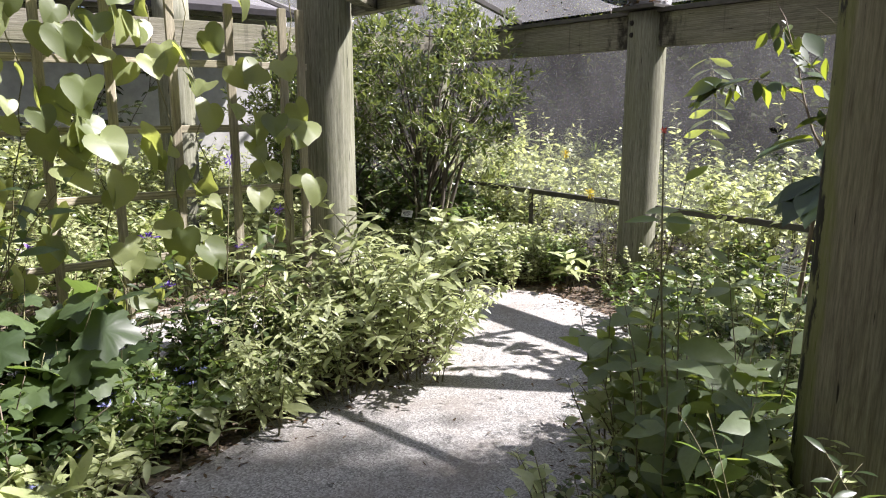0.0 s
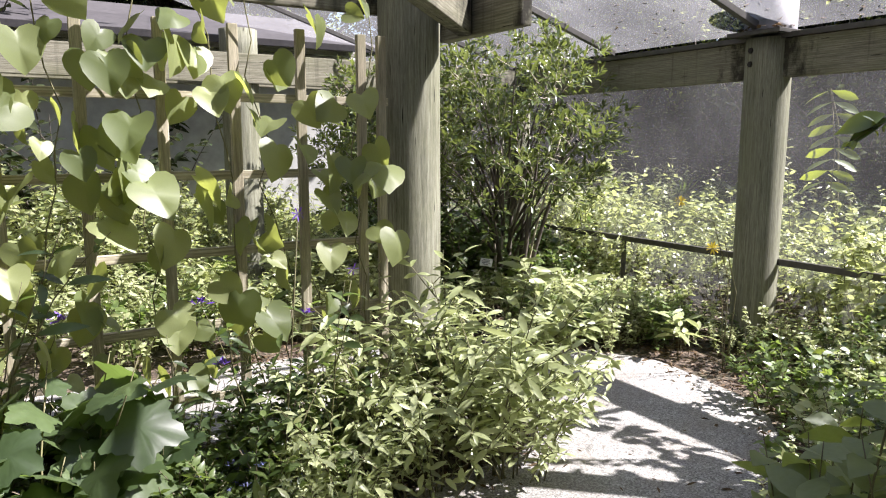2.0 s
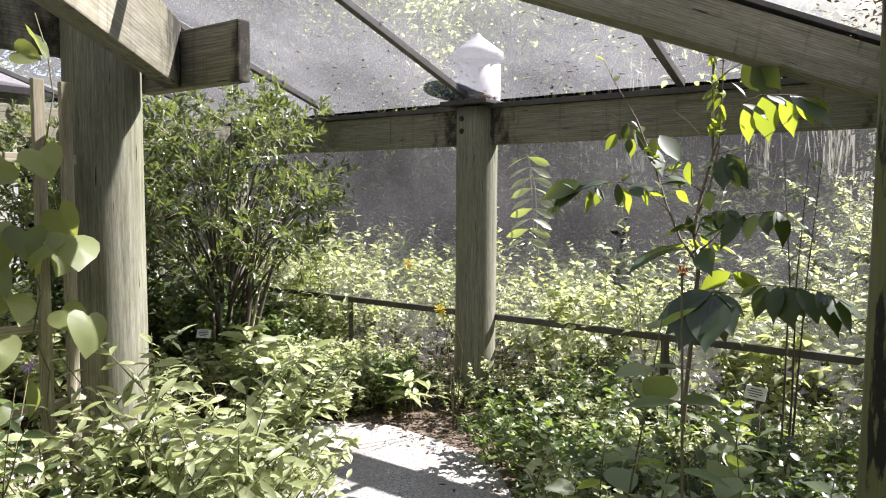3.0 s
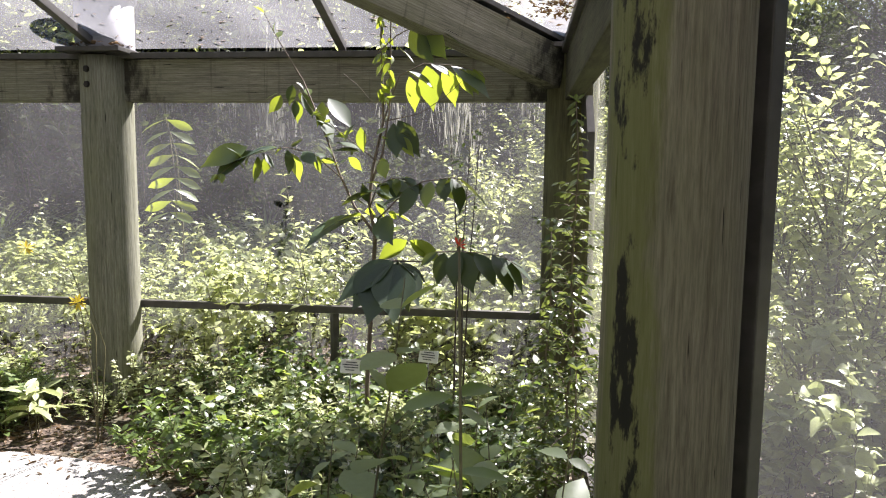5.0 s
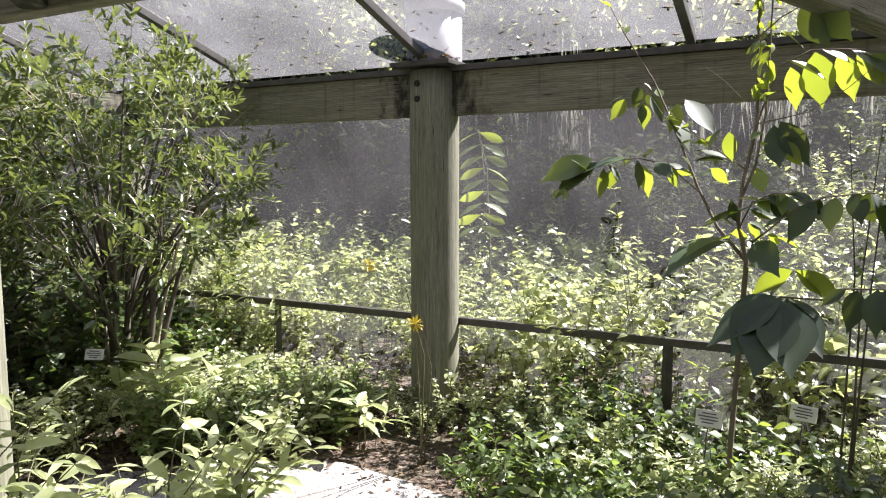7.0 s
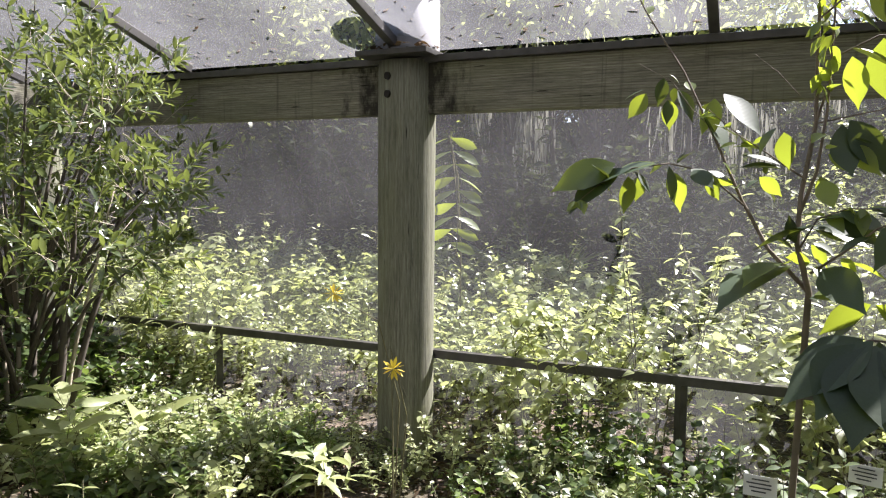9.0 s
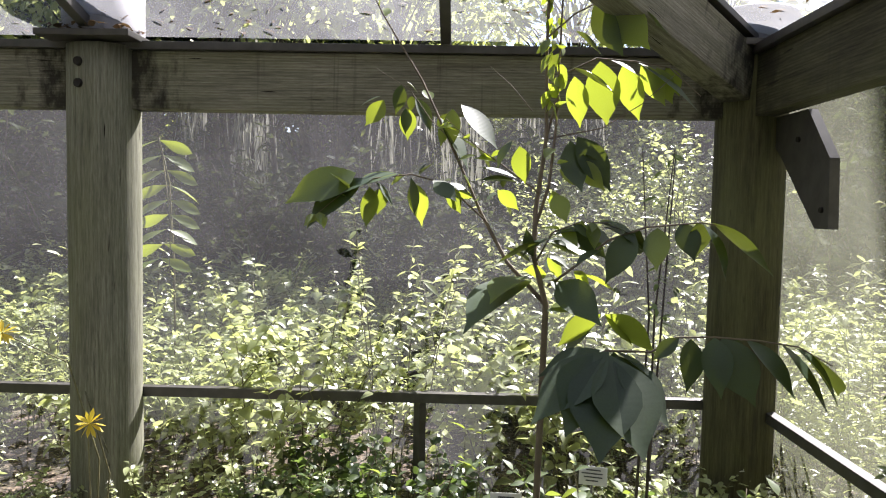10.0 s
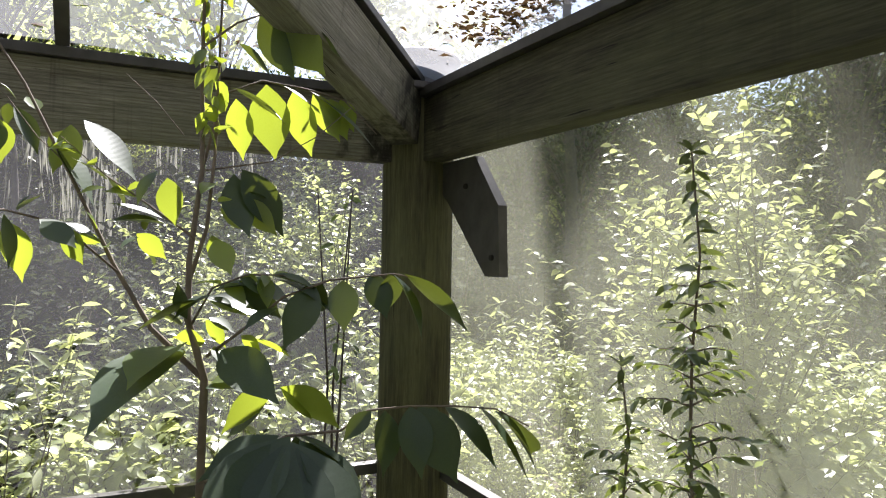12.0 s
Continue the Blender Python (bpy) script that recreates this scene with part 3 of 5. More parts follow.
def screen_wall(axis, a0, a1, fixed, studs=(), z_top=2.25, mesh=M_SCREEN):
    """A bay of insect screen with its mid rail, sill rail and studs."""
    P = (lambda a, z, o=0.0: g(a, fixed + o, z)) if axis == "u" else (lambda a, z, o=0.0: g(fixed + o, a, z))
    thing = tagged(new("screen_wall"), "grey insect screen wall with bronze rails", "screen wall", "screen walls of the enclosure")
    sheet("screen", [P(a0, 0.1), P(a1, 0.1), P(a1, z_top), P(a0, z_top)], mesh, "", "", "", thing)
    for name, z, h in (("mid_rail", 0.705, 0.05), ("sill_rail", 0.09, 0.06), ("head_rail", z_top - 0.015, 0.03)):
        board(name, P(a0, z, 0.03), P(a1, z, 0.03), 0.05, h, M_METAL, thing, bevel=0.003)
    for s in studs:
        m, length = along(P(s, 0.12, 0.028), P(s, 0.68, 0.028), (UX + VX)[:])
        st = part("stud", box_bm(length, 0.045, 0.045, 0.003), M_METAL, thing)
        st.matrix_world = m
    return thing


screen_wall("u", 0.1, BAY - 0.1, -0.10, (1.57,))
screen_wall("u", BAY + 0.1, 2 * BAY - 0.1, -0.10, (4.6,))
screen_wall("u", 2 * BAY + 0.1, 3 * BAY, -0.10, (7.8,))
screen_wall("v", 0.1, BAY - 0.1, -0.12, (1.57,), mesh=M_SCREEN_HAZY)
SIDE = screen_wall("u", -BAY + 0.1, -0.24, 2.97 - 0.05, (-1.6,))
screen_wall("v", BAY + 0.1, 2 * BAY - 0.1, -BAY - 0.1, (4.7,))
screen_wall("v", 2 * BAY + 0.1, 3 * BAY - 0.1, -BAY - 0.1, (7.8,))
m, length = along(g(-0.245, 2.93, 0.0), g(-0.245, 2.93, 2.4), (UX + VX)[:])
part("upright", box_bm(length, 0.06, 0.06, 0.004), M_METAL, SIDE, "dark bronze upright").matrix_world = m


def ring_solid(profile, segments=40):
    """A turned shape from (radius, height) pairs."""
    bm = bmesh.new()
    rows = [[bm.verts.new((r * math.cos(6.28319 * k / segments), r * math.sin(6.28319 * k / segments), z)) for k in range(segments)] for r, z in profile]
    for a, b in zip(rows, rows[1:]):
        for k in range(segments):
            bm.faces.new((a[k], a[(k + 1) % segments], b[(k + 1) % segments], b[k]))
    bm.faces.new(rows[-1])
    return bm


def post_cap(thing, h, cone):
    """Grey sheet cover that stands over a post above the roof."""
    cap = smooth(part("cap", ring_solid([(0.185, 2.44), (0.186, 2.46 + h)]), M_GREY, thing, "pale grey sheet cylinder above the roof"))
    z = 2.46 + h
    prof = [(0.188, z - 0.02), (0.203, z - 0.02), (0.205, z + 0.05), (0.16, z + 0.085), (0.075, z + 0.15), (0.03, z + 0.185), (0.01, z + 0.21)]
    if not cone:
        prof = [(0.188, z - 0.02), (0.192, z), (0.18, z + 0.02), (0.10, z + 0.035), (0.01, z + 0.038)]
    smooth(part("lid", ring_solid(prof), M_GREY, cap))
    o = part("plate", box_bm(0.44, 0.44, 0.03, 0.004, (0, 0, 2.43)), M_METAL, thing, "dark metal cover plate on the post head")
    o.rotation_euler = (0, 0, math.atan2(UX.y, UX.x))


post_cap(P_CORNER, 0.13, False)
post_cap(P_MID, 0.33, True)


def bracket():
    """Dark knee plate behind the corner post under the beam."""
    prof = [(0.0, 2.10), (0.45, 2.10), (0.64, 1.885), (0.655, 1.605), (0.545, 1.605), (0.20, 1.93), (0.0, 2.06)]
    bm = bmesh.new()
    f = bm.faces.new([bm.verts.new(g(-0.05, v, z)) for v, z in prof])
    r = bmesh.ops.extrude_face_region(bm, geom=[f])
    bmesh.ops.translate(bm, verts=[x for x in r["geom"] if isinstance(x, bmesh.types.BMVert)], vec=UX * -0.04)
    bmesh.ops.recalc_face_normals(bm, faces=bm.faces[:])
    thing = tagged(new("knee_bracket"), "dark angular knee bracket under the beam", "bracket")
    part("plate", bm, M_METAL, thing)
    for v, z in ((0.38, 1.98), (0.60, 1.68)):
        bm = bmesh.new()
        bmesh.ops.create_cone(bm, cap_ends=True, segments=12, radius1=0.014, radius2=0.011, depth=0.02, matrix=along(g(-0.05, v, z), g(0.0, v, z))[0] @ Matrix.Translation((-0.025, 0, 0)) @ Matrix.Rotation(math.pi / 2, 4, "Y"))
        part("bolt", bm, M_BOLT, thing)


bracket()

# ---------------------------------------------------------------- trellis


def trellis():
    thing = tagged(new("trellis"), "weathered wooden square-grid trellis overgrown with vine", "trellis")
    for i in range(11):
        v = 3.37 + 0.0 if i == 0 else 3.48 + 0.314 * (i - 1)
        m, length = along(g(2.99, v, 0.02), g(2.99, v, 2.15), (UX * 1.0)[:])
        o = part("upright_slat", box_bm(length, 0.045, 0.03, 0.004), M_SLAT, thing)
        o.matrix_world = m
    for z in (0.44, 0.79, 1.13, 1.48, 1.83):
        board("cross_slat", g(3.02, 3.32, z), g(3.02, 6.3, z), 0.03, 0.04, M_SLAT, thing, bevel=0.004)


trellis()

screen_wall("u", 0.1, 3 * BAY, 3 * BAY, (1.6,))
screen_wall("u", -BAY, -0.1, 3 * BAY, (-1.6,))
sheet("roof_3", [g(-BAY, BAY, TOP), g(9.4, BAY, TOP), g(9.4, 9.4, TOP), g(-BAY, 9.4, TOP)], M_ROOFSCREEN, **RS)


def shed():
    """The building beyond the trellis: plaster wall, boarded door, eave."""
    U0 = 9.0
    wall_m = plain("weathered_grey_plaster", (0.36, 0.36, 0.345), 0.9, 0, 0.2, 5)
    door_m = wood("blue_grey_boards", 0, (0.16, 0.17, 0.24), (0.08, 0.085, 0.12), 0.05, 0.1)
    eave_m = wood("white_eave_boards", 0, (0.46, 0.45, 0.42), (0.2, 0.19, 0.17), 0.2, 0.3)
    roof_m = plain("dark_shed_roof", (0.06, 0.055, 0.06), 0.8)
    thing = tagged(new("garden_shed"), "pale plaster shed with a blue-grey boarded door", "shed")
    for v0, v1 in ((1.0, 5.1), (6.1, 10.5)):
        board("wall", g(U0, v0, 1.25), g(U0, v1, 1.25), 0.15, 2.5, wall_m, thing)
    board("lintel", g(U0, 5.1, 2.4), g(U0, 6.1, 2.4), 0.15, 0.2, wall_m, thing)
    for k in range(6):
        m, length = along(g(U0 - 0.02, 5.17 + 0.165 * k, 0.02), g(U0 - 0.02, 5.17 + 0.165 * k, 2.29), UX[:])
        part("door_board", box_bm(length, 0.158, 0.04, 0.006), door_m, thing, "blue-grey door board").matrix_world = m
    for z in (2.52, 2.68, 2.84):
        board("eave_board", g(U0 - 0.25, 0.8, z), g(U0 - 0.25, 10.6, z), 0.03, 0.15, eave_m, thing, "white weathered eave board")
    board("roof", g(U0 + 0.55, 0.8, 3.16), g(U0 + 0.55, 10.6, 3.16), 3.2, 0.08, roof_m, thing).rotation_euler.rotate_axis("X", radians(-14))
    gate = tagged(new("low_gate"), "small dark picket gate before the shed door", "gate")
    for k in range(8):
        m, length = along(g(U0 - 0.6, 5.1 + 0.12 * k, 0.02), g(U0 - 0.6, 5.1 + 0.12 * k, 0.95), UX[:])
        part("picket", box_bm(length, 0.03, 0.02, 0.002), M_METAL, gate).matrix_world = m
    for z in (0.2, 0.85):
        board("gate_rail", g(U0 - 0.57, 5.05, z), g(U0 - 0.57, 6.0, z), 0.02, 0.04, M_METAL, gate)


shed()

# ---------------------------------------------------------------- plants: scattering


def scatter(protos, n, test, box, scale=(0.7, 1.2), clear=0.12, seed=1, near=0.0):
    r, done, tries = random.Random(seed), [], 0
    while len(done) < n and tries < n * 60:
        tries += 1
        x, y = r.uniform(box[0], box[2]), r.uniform(box[1], box[3])
        if inside(x, y, PATH_EDGE) or gap_to(x, y, PATH_EDGE) < clear or not test(x, y):
            continue
        if near and any((x - a) ** 2 + (y - b) ** 2 < near * near for a, b in done):
            continue
        done.append((x, y))
        put(r.choice(protos), x, y, r.uniform(0, 360), r.uniform(*scale))


def in_bed(u0, u1, v0, v1):
    def f(x, y):
        u, v = to_uv(x, y)
        return u0 < u < u1 and v0 < v < v1
    return f


def leaves_at(thing, mesh, at, direction, size, rng, roll=0.0, name="leaf"):
    o = new(name, mesh)
    o.parent = thing
    o.matrix_basis = leaf_pose(rng, Vector(at), direction, size, roll)
    return o


# ---------------------------------------------------------------- the sapling with broad leaves by the corner post
def facing_pose(base, tip, face):
    """A leaf from base to tip whose upper side turns towards face."""
    b, y = Vector(base), Vector(tip) - Vector(base)
    size = y.length
    y.normalize()
    x = y.cross(Vector(face)).normalized()
    m = Matrix((x, y, x.cross(y))).transposed().to_4x4() @ Matrix.Scale(size, 4)
    m.translation = b
    return m


def sapling():
    rng = random.Random(3)
    thing = tagged(new("broadleaf_sapling"), "slender forked sapling with big drooping ribbed green leaves", "sapling")
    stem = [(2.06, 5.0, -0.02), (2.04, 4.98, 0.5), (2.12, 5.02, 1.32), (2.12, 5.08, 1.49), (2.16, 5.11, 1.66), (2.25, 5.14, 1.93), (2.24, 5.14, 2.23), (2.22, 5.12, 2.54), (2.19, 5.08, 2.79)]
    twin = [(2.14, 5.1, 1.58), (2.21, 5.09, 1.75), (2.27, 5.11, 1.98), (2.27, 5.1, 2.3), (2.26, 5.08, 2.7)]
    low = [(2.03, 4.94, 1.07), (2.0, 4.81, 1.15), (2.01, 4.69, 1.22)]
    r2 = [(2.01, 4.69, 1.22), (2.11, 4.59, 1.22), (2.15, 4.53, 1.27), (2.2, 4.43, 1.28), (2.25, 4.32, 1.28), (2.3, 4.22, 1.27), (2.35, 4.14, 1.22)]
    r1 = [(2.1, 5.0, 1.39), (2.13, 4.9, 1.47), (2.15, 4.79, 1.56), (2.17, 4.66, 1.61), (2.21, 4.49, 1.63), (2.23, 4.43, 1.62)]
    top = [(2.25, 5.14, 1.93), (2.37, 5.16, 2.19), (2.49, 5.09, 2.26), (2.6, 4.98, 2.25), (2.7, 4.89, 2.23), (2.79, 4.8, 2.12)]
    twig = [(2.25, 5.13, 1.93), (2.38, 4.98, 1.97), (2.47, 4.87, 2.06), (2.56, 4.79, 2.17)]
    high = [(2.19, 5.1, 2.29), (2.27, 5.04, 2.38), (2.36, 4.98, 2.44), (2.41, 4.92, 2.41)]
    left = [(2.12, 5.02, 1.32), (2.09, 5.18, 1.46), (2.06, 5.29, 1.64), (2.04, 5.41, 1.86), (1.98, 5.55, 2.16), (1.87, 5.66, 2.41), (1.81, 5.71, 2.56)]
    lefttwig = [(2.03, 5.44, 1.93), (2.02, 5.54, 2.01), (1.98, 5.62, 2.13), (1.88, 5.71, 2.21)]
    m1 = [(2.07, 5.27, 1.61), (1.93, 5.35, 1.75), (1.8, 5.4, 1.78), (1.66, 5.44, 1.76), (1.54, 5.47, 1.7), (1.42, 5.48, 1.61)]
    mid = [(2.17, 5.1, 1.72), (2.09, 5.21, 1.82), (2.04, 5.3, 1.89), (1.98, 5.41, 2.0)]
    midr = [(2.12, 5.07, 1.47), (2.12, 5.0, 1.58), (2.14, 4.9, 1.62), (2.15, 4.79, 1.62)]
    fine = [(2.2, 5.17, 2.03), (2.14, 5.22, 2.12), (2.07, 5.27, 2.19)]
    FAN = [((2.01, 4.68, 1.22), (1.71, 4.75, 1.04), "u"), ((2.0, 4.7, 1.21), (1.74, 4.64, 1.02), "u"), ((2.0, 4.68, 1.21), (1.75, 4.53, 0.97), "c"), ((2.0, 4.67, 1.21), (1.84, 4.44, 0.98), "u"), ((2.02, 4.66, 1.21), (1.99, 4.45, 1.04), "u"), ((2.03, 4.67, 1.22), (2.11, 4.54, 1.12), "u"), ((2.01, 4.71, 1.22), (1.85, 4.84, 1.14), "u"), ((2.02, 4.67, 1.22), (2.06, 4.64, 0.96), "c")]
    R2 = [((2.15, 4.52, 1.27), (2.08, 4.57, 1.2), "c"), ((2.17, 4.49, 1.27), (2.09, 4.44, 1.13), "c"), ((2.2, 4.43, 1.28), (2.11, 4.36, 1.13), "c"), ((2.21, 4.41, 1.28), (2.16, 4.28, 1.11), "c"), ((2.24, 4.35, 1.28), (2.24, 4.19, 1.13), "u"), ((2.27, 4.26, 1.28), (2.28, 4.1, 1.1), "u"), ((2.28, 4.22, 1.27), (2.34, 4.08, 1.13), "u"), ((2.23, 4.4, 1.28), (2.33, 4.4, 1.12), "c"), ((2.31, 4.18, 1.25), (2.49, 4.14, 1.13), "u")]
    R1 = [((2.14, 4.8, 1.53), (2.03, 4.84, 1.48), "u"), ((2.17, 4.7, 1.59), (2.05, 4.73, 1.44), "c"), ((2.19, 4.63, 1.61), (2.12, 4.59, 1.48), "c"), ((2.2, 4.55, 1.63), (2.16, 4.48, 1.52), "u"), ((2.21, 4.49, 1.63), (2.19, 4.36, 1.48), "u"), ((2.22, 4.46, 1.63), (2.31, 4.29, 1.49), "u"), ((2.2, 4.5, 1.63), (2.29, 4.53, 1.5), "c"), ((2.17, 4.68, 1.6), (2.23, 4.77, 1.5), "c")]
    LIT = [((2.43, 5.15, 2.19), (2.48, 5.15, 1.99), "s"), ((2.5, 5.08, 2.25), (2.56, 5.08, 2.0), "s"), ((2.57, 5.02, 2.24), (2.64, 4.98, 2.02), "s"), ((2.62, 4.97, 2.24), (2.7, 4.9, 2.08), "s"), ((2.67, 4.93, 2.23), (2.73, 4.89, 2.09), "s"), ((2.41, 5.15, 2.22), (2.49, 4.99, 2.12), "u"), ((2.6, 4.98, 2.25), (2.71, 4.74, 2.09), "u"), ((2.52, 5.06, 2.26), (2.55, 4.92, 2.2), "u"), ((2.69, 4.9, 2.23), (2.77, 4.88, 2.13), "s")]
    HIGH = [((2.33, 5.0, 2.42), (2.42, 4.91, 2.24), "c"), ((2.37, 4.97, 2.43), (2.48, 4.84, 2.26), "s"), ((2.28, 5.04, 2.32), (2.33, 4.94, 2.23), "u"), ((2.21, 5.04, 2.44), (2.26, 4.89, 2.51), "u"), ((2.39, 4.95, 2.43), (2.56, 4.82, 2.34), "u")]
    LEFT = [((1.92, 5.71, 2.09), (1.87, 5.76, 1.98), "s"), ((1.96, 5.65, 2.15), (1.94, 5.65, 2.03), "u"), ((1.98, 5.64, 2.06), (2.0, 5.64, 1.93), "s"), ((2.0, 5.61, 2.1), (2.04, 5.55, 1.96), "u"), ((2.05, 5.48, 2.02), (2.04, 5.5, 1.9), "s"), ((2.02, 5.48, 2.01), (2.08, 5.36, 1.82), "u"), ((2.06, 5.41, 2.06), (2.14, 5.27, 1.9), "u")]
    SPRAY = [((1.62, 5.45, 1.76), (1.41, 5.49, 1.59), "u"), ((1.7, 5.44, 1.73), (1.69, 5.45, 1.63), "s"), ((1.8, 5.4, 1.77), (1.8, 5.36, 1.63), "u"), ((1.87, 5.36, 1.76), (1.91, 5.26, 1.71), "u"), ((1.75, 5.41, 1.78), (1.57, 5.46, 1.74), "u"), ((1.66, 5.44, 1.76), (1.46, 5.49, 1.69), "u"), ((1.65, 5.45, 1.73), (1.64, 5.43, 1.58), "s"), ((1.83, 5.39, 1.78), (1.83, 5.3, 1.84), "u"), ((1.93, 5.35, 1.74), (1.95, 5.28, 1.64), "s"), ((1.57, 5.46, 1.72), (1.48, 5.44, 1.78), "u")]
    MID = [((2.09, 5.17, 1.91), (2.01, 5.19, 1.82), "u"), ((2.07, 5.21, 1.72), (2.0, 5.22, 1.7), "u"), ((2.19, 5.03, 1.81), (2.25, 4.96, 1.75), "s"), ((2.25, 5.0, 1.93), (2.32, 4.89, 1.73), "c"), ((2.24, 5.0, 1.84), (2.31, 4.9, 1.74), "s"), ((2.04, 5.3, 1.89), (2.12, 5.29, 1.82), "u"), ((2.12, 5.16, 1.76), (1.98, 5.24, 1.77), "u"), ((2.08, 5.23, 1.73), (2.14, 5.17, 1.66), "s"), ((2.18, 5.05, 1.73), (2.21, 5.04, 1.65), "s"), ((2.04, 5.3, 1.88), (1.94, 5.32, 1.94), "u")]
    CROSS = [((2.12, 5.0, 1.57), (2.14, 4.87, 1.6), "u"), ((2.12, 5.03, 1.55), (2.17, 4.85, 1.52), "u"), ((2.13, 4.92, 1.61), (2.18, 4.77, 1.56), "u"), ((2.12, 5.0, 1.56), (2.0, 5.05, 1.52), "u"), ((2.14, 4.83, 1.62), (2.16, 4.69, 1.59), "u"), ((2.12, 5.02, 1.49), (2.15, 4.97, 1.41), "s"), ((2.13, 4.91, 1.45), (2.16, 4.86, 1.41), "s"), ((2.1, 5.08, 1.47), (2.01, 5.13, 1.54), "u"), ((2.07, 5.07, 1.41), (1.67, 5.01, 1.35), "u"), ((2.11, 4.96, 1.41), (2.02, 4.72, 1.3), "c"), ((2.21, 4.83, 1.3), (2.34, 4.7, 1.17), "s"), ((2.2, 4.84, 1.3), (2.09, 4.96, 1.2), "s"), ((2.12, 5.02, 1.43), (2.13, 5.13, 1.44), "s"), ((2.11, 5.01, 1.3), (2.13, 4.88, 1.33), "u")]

    def branch(pts, r0, r1_, name="branch"):
        n = len(pts)
        v, f = tube_data(pts, [r0 + (r1_ - r0) * i / (n - 1) for i in range(n)], 7)
        return smooth(part(name, mesh_of(name, v, f, M_TWIG), None, thing))

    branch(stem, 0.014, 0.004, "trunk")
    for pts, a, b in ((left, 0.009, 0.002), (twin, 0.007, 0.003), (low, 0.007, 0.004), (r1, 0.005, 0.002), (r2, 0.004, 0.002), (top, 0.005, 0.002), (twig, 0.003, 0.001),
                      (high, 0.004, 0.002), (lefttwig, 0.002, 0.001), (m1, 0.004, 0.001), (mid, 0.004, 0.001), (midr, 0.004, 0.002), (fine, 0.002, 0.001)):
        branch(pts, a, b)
    shapes = [blade(w, fold, curl, (0.0, 0.5, 0.84, 1.0, 0.99, 0.86, 0.56, 0.2, 0.0)) for w, fold, curl in ((0.54, 0.16, 0.10), (0.48, 0.28, 0.22), (0.58, 0.08, 0.16), (0.44, 0.42, 0.05))]
    # Leaves marked s take the backlit colours, the others the shaded ones.
    meshes = [mesh_of("leaf", *leaf_tuple(t), L_SAPSHADE) for t in shapes]
    lit_leaves = [mesh_of("leaf", *leaf_tuple(t), L_SAPLIT) for t in shapes]
    flat = [mesh_of("leaf", *leaf_tuple(blade(w, 0.2, 0.05, (0.0, 0.42, 0.76, 0.97, 1.0, 0.84, 0.55, 0.22, 0.0))), L_SAPSHADE) for w in (0.5, 0.58)]
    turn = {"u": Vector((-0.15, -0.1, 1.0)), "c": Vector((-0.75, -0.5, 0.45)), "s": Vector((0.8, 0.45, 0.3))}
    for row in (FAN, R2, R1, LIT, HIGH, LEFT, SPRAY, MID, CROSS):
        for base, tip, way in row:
            o = new("leaf", rng.choice(lit_leaves if way == "s" else flat if row is FAN else meshes))
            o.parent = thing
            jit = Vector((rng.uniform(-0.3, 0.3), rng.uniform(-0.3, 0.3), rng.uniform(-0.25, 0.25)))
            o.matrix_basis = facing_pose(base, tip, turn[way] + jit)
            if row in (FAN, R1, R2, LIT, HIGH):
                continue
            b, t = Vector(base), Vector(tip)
            o = new("leaf", rng.choice(lit_leaves if rng.random() < 0.25 else meshes))
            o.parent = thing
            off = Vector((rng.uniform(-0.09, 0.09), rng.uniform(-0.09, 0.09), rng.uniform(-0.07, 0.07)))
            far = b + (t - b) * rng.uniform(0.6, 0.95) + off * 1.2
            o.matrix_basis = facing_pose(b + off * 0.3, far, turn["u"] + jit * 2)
    small = mesh_of("leaf", *leaf_tuple(T_OVATE), L_SAPLIT)
    for k in range(44):
        z = 2.05 + 0.7 * rng.random()
        a = rng.uniform(0, 6.28)
        leaves_at(thing, small, (2.24 + rng.uniform(-0.03, 0.05), 5.11, z), (0.6 * math.cos(a), 0.6 * math.sin(a), -0.7), rng.uniform(0.05, 0.1), rng)
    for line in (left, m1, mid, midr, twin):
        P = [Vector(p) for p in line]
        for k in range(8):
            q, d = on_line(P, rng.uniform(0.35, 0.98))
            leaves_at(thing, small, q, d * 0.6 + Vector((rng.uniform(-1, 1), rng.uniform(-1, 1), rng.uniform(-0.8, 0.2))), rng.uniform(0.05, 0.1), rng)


def leaf_tuple(tpl):
    return tpl[0].tolist(), tpl[1]


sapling()


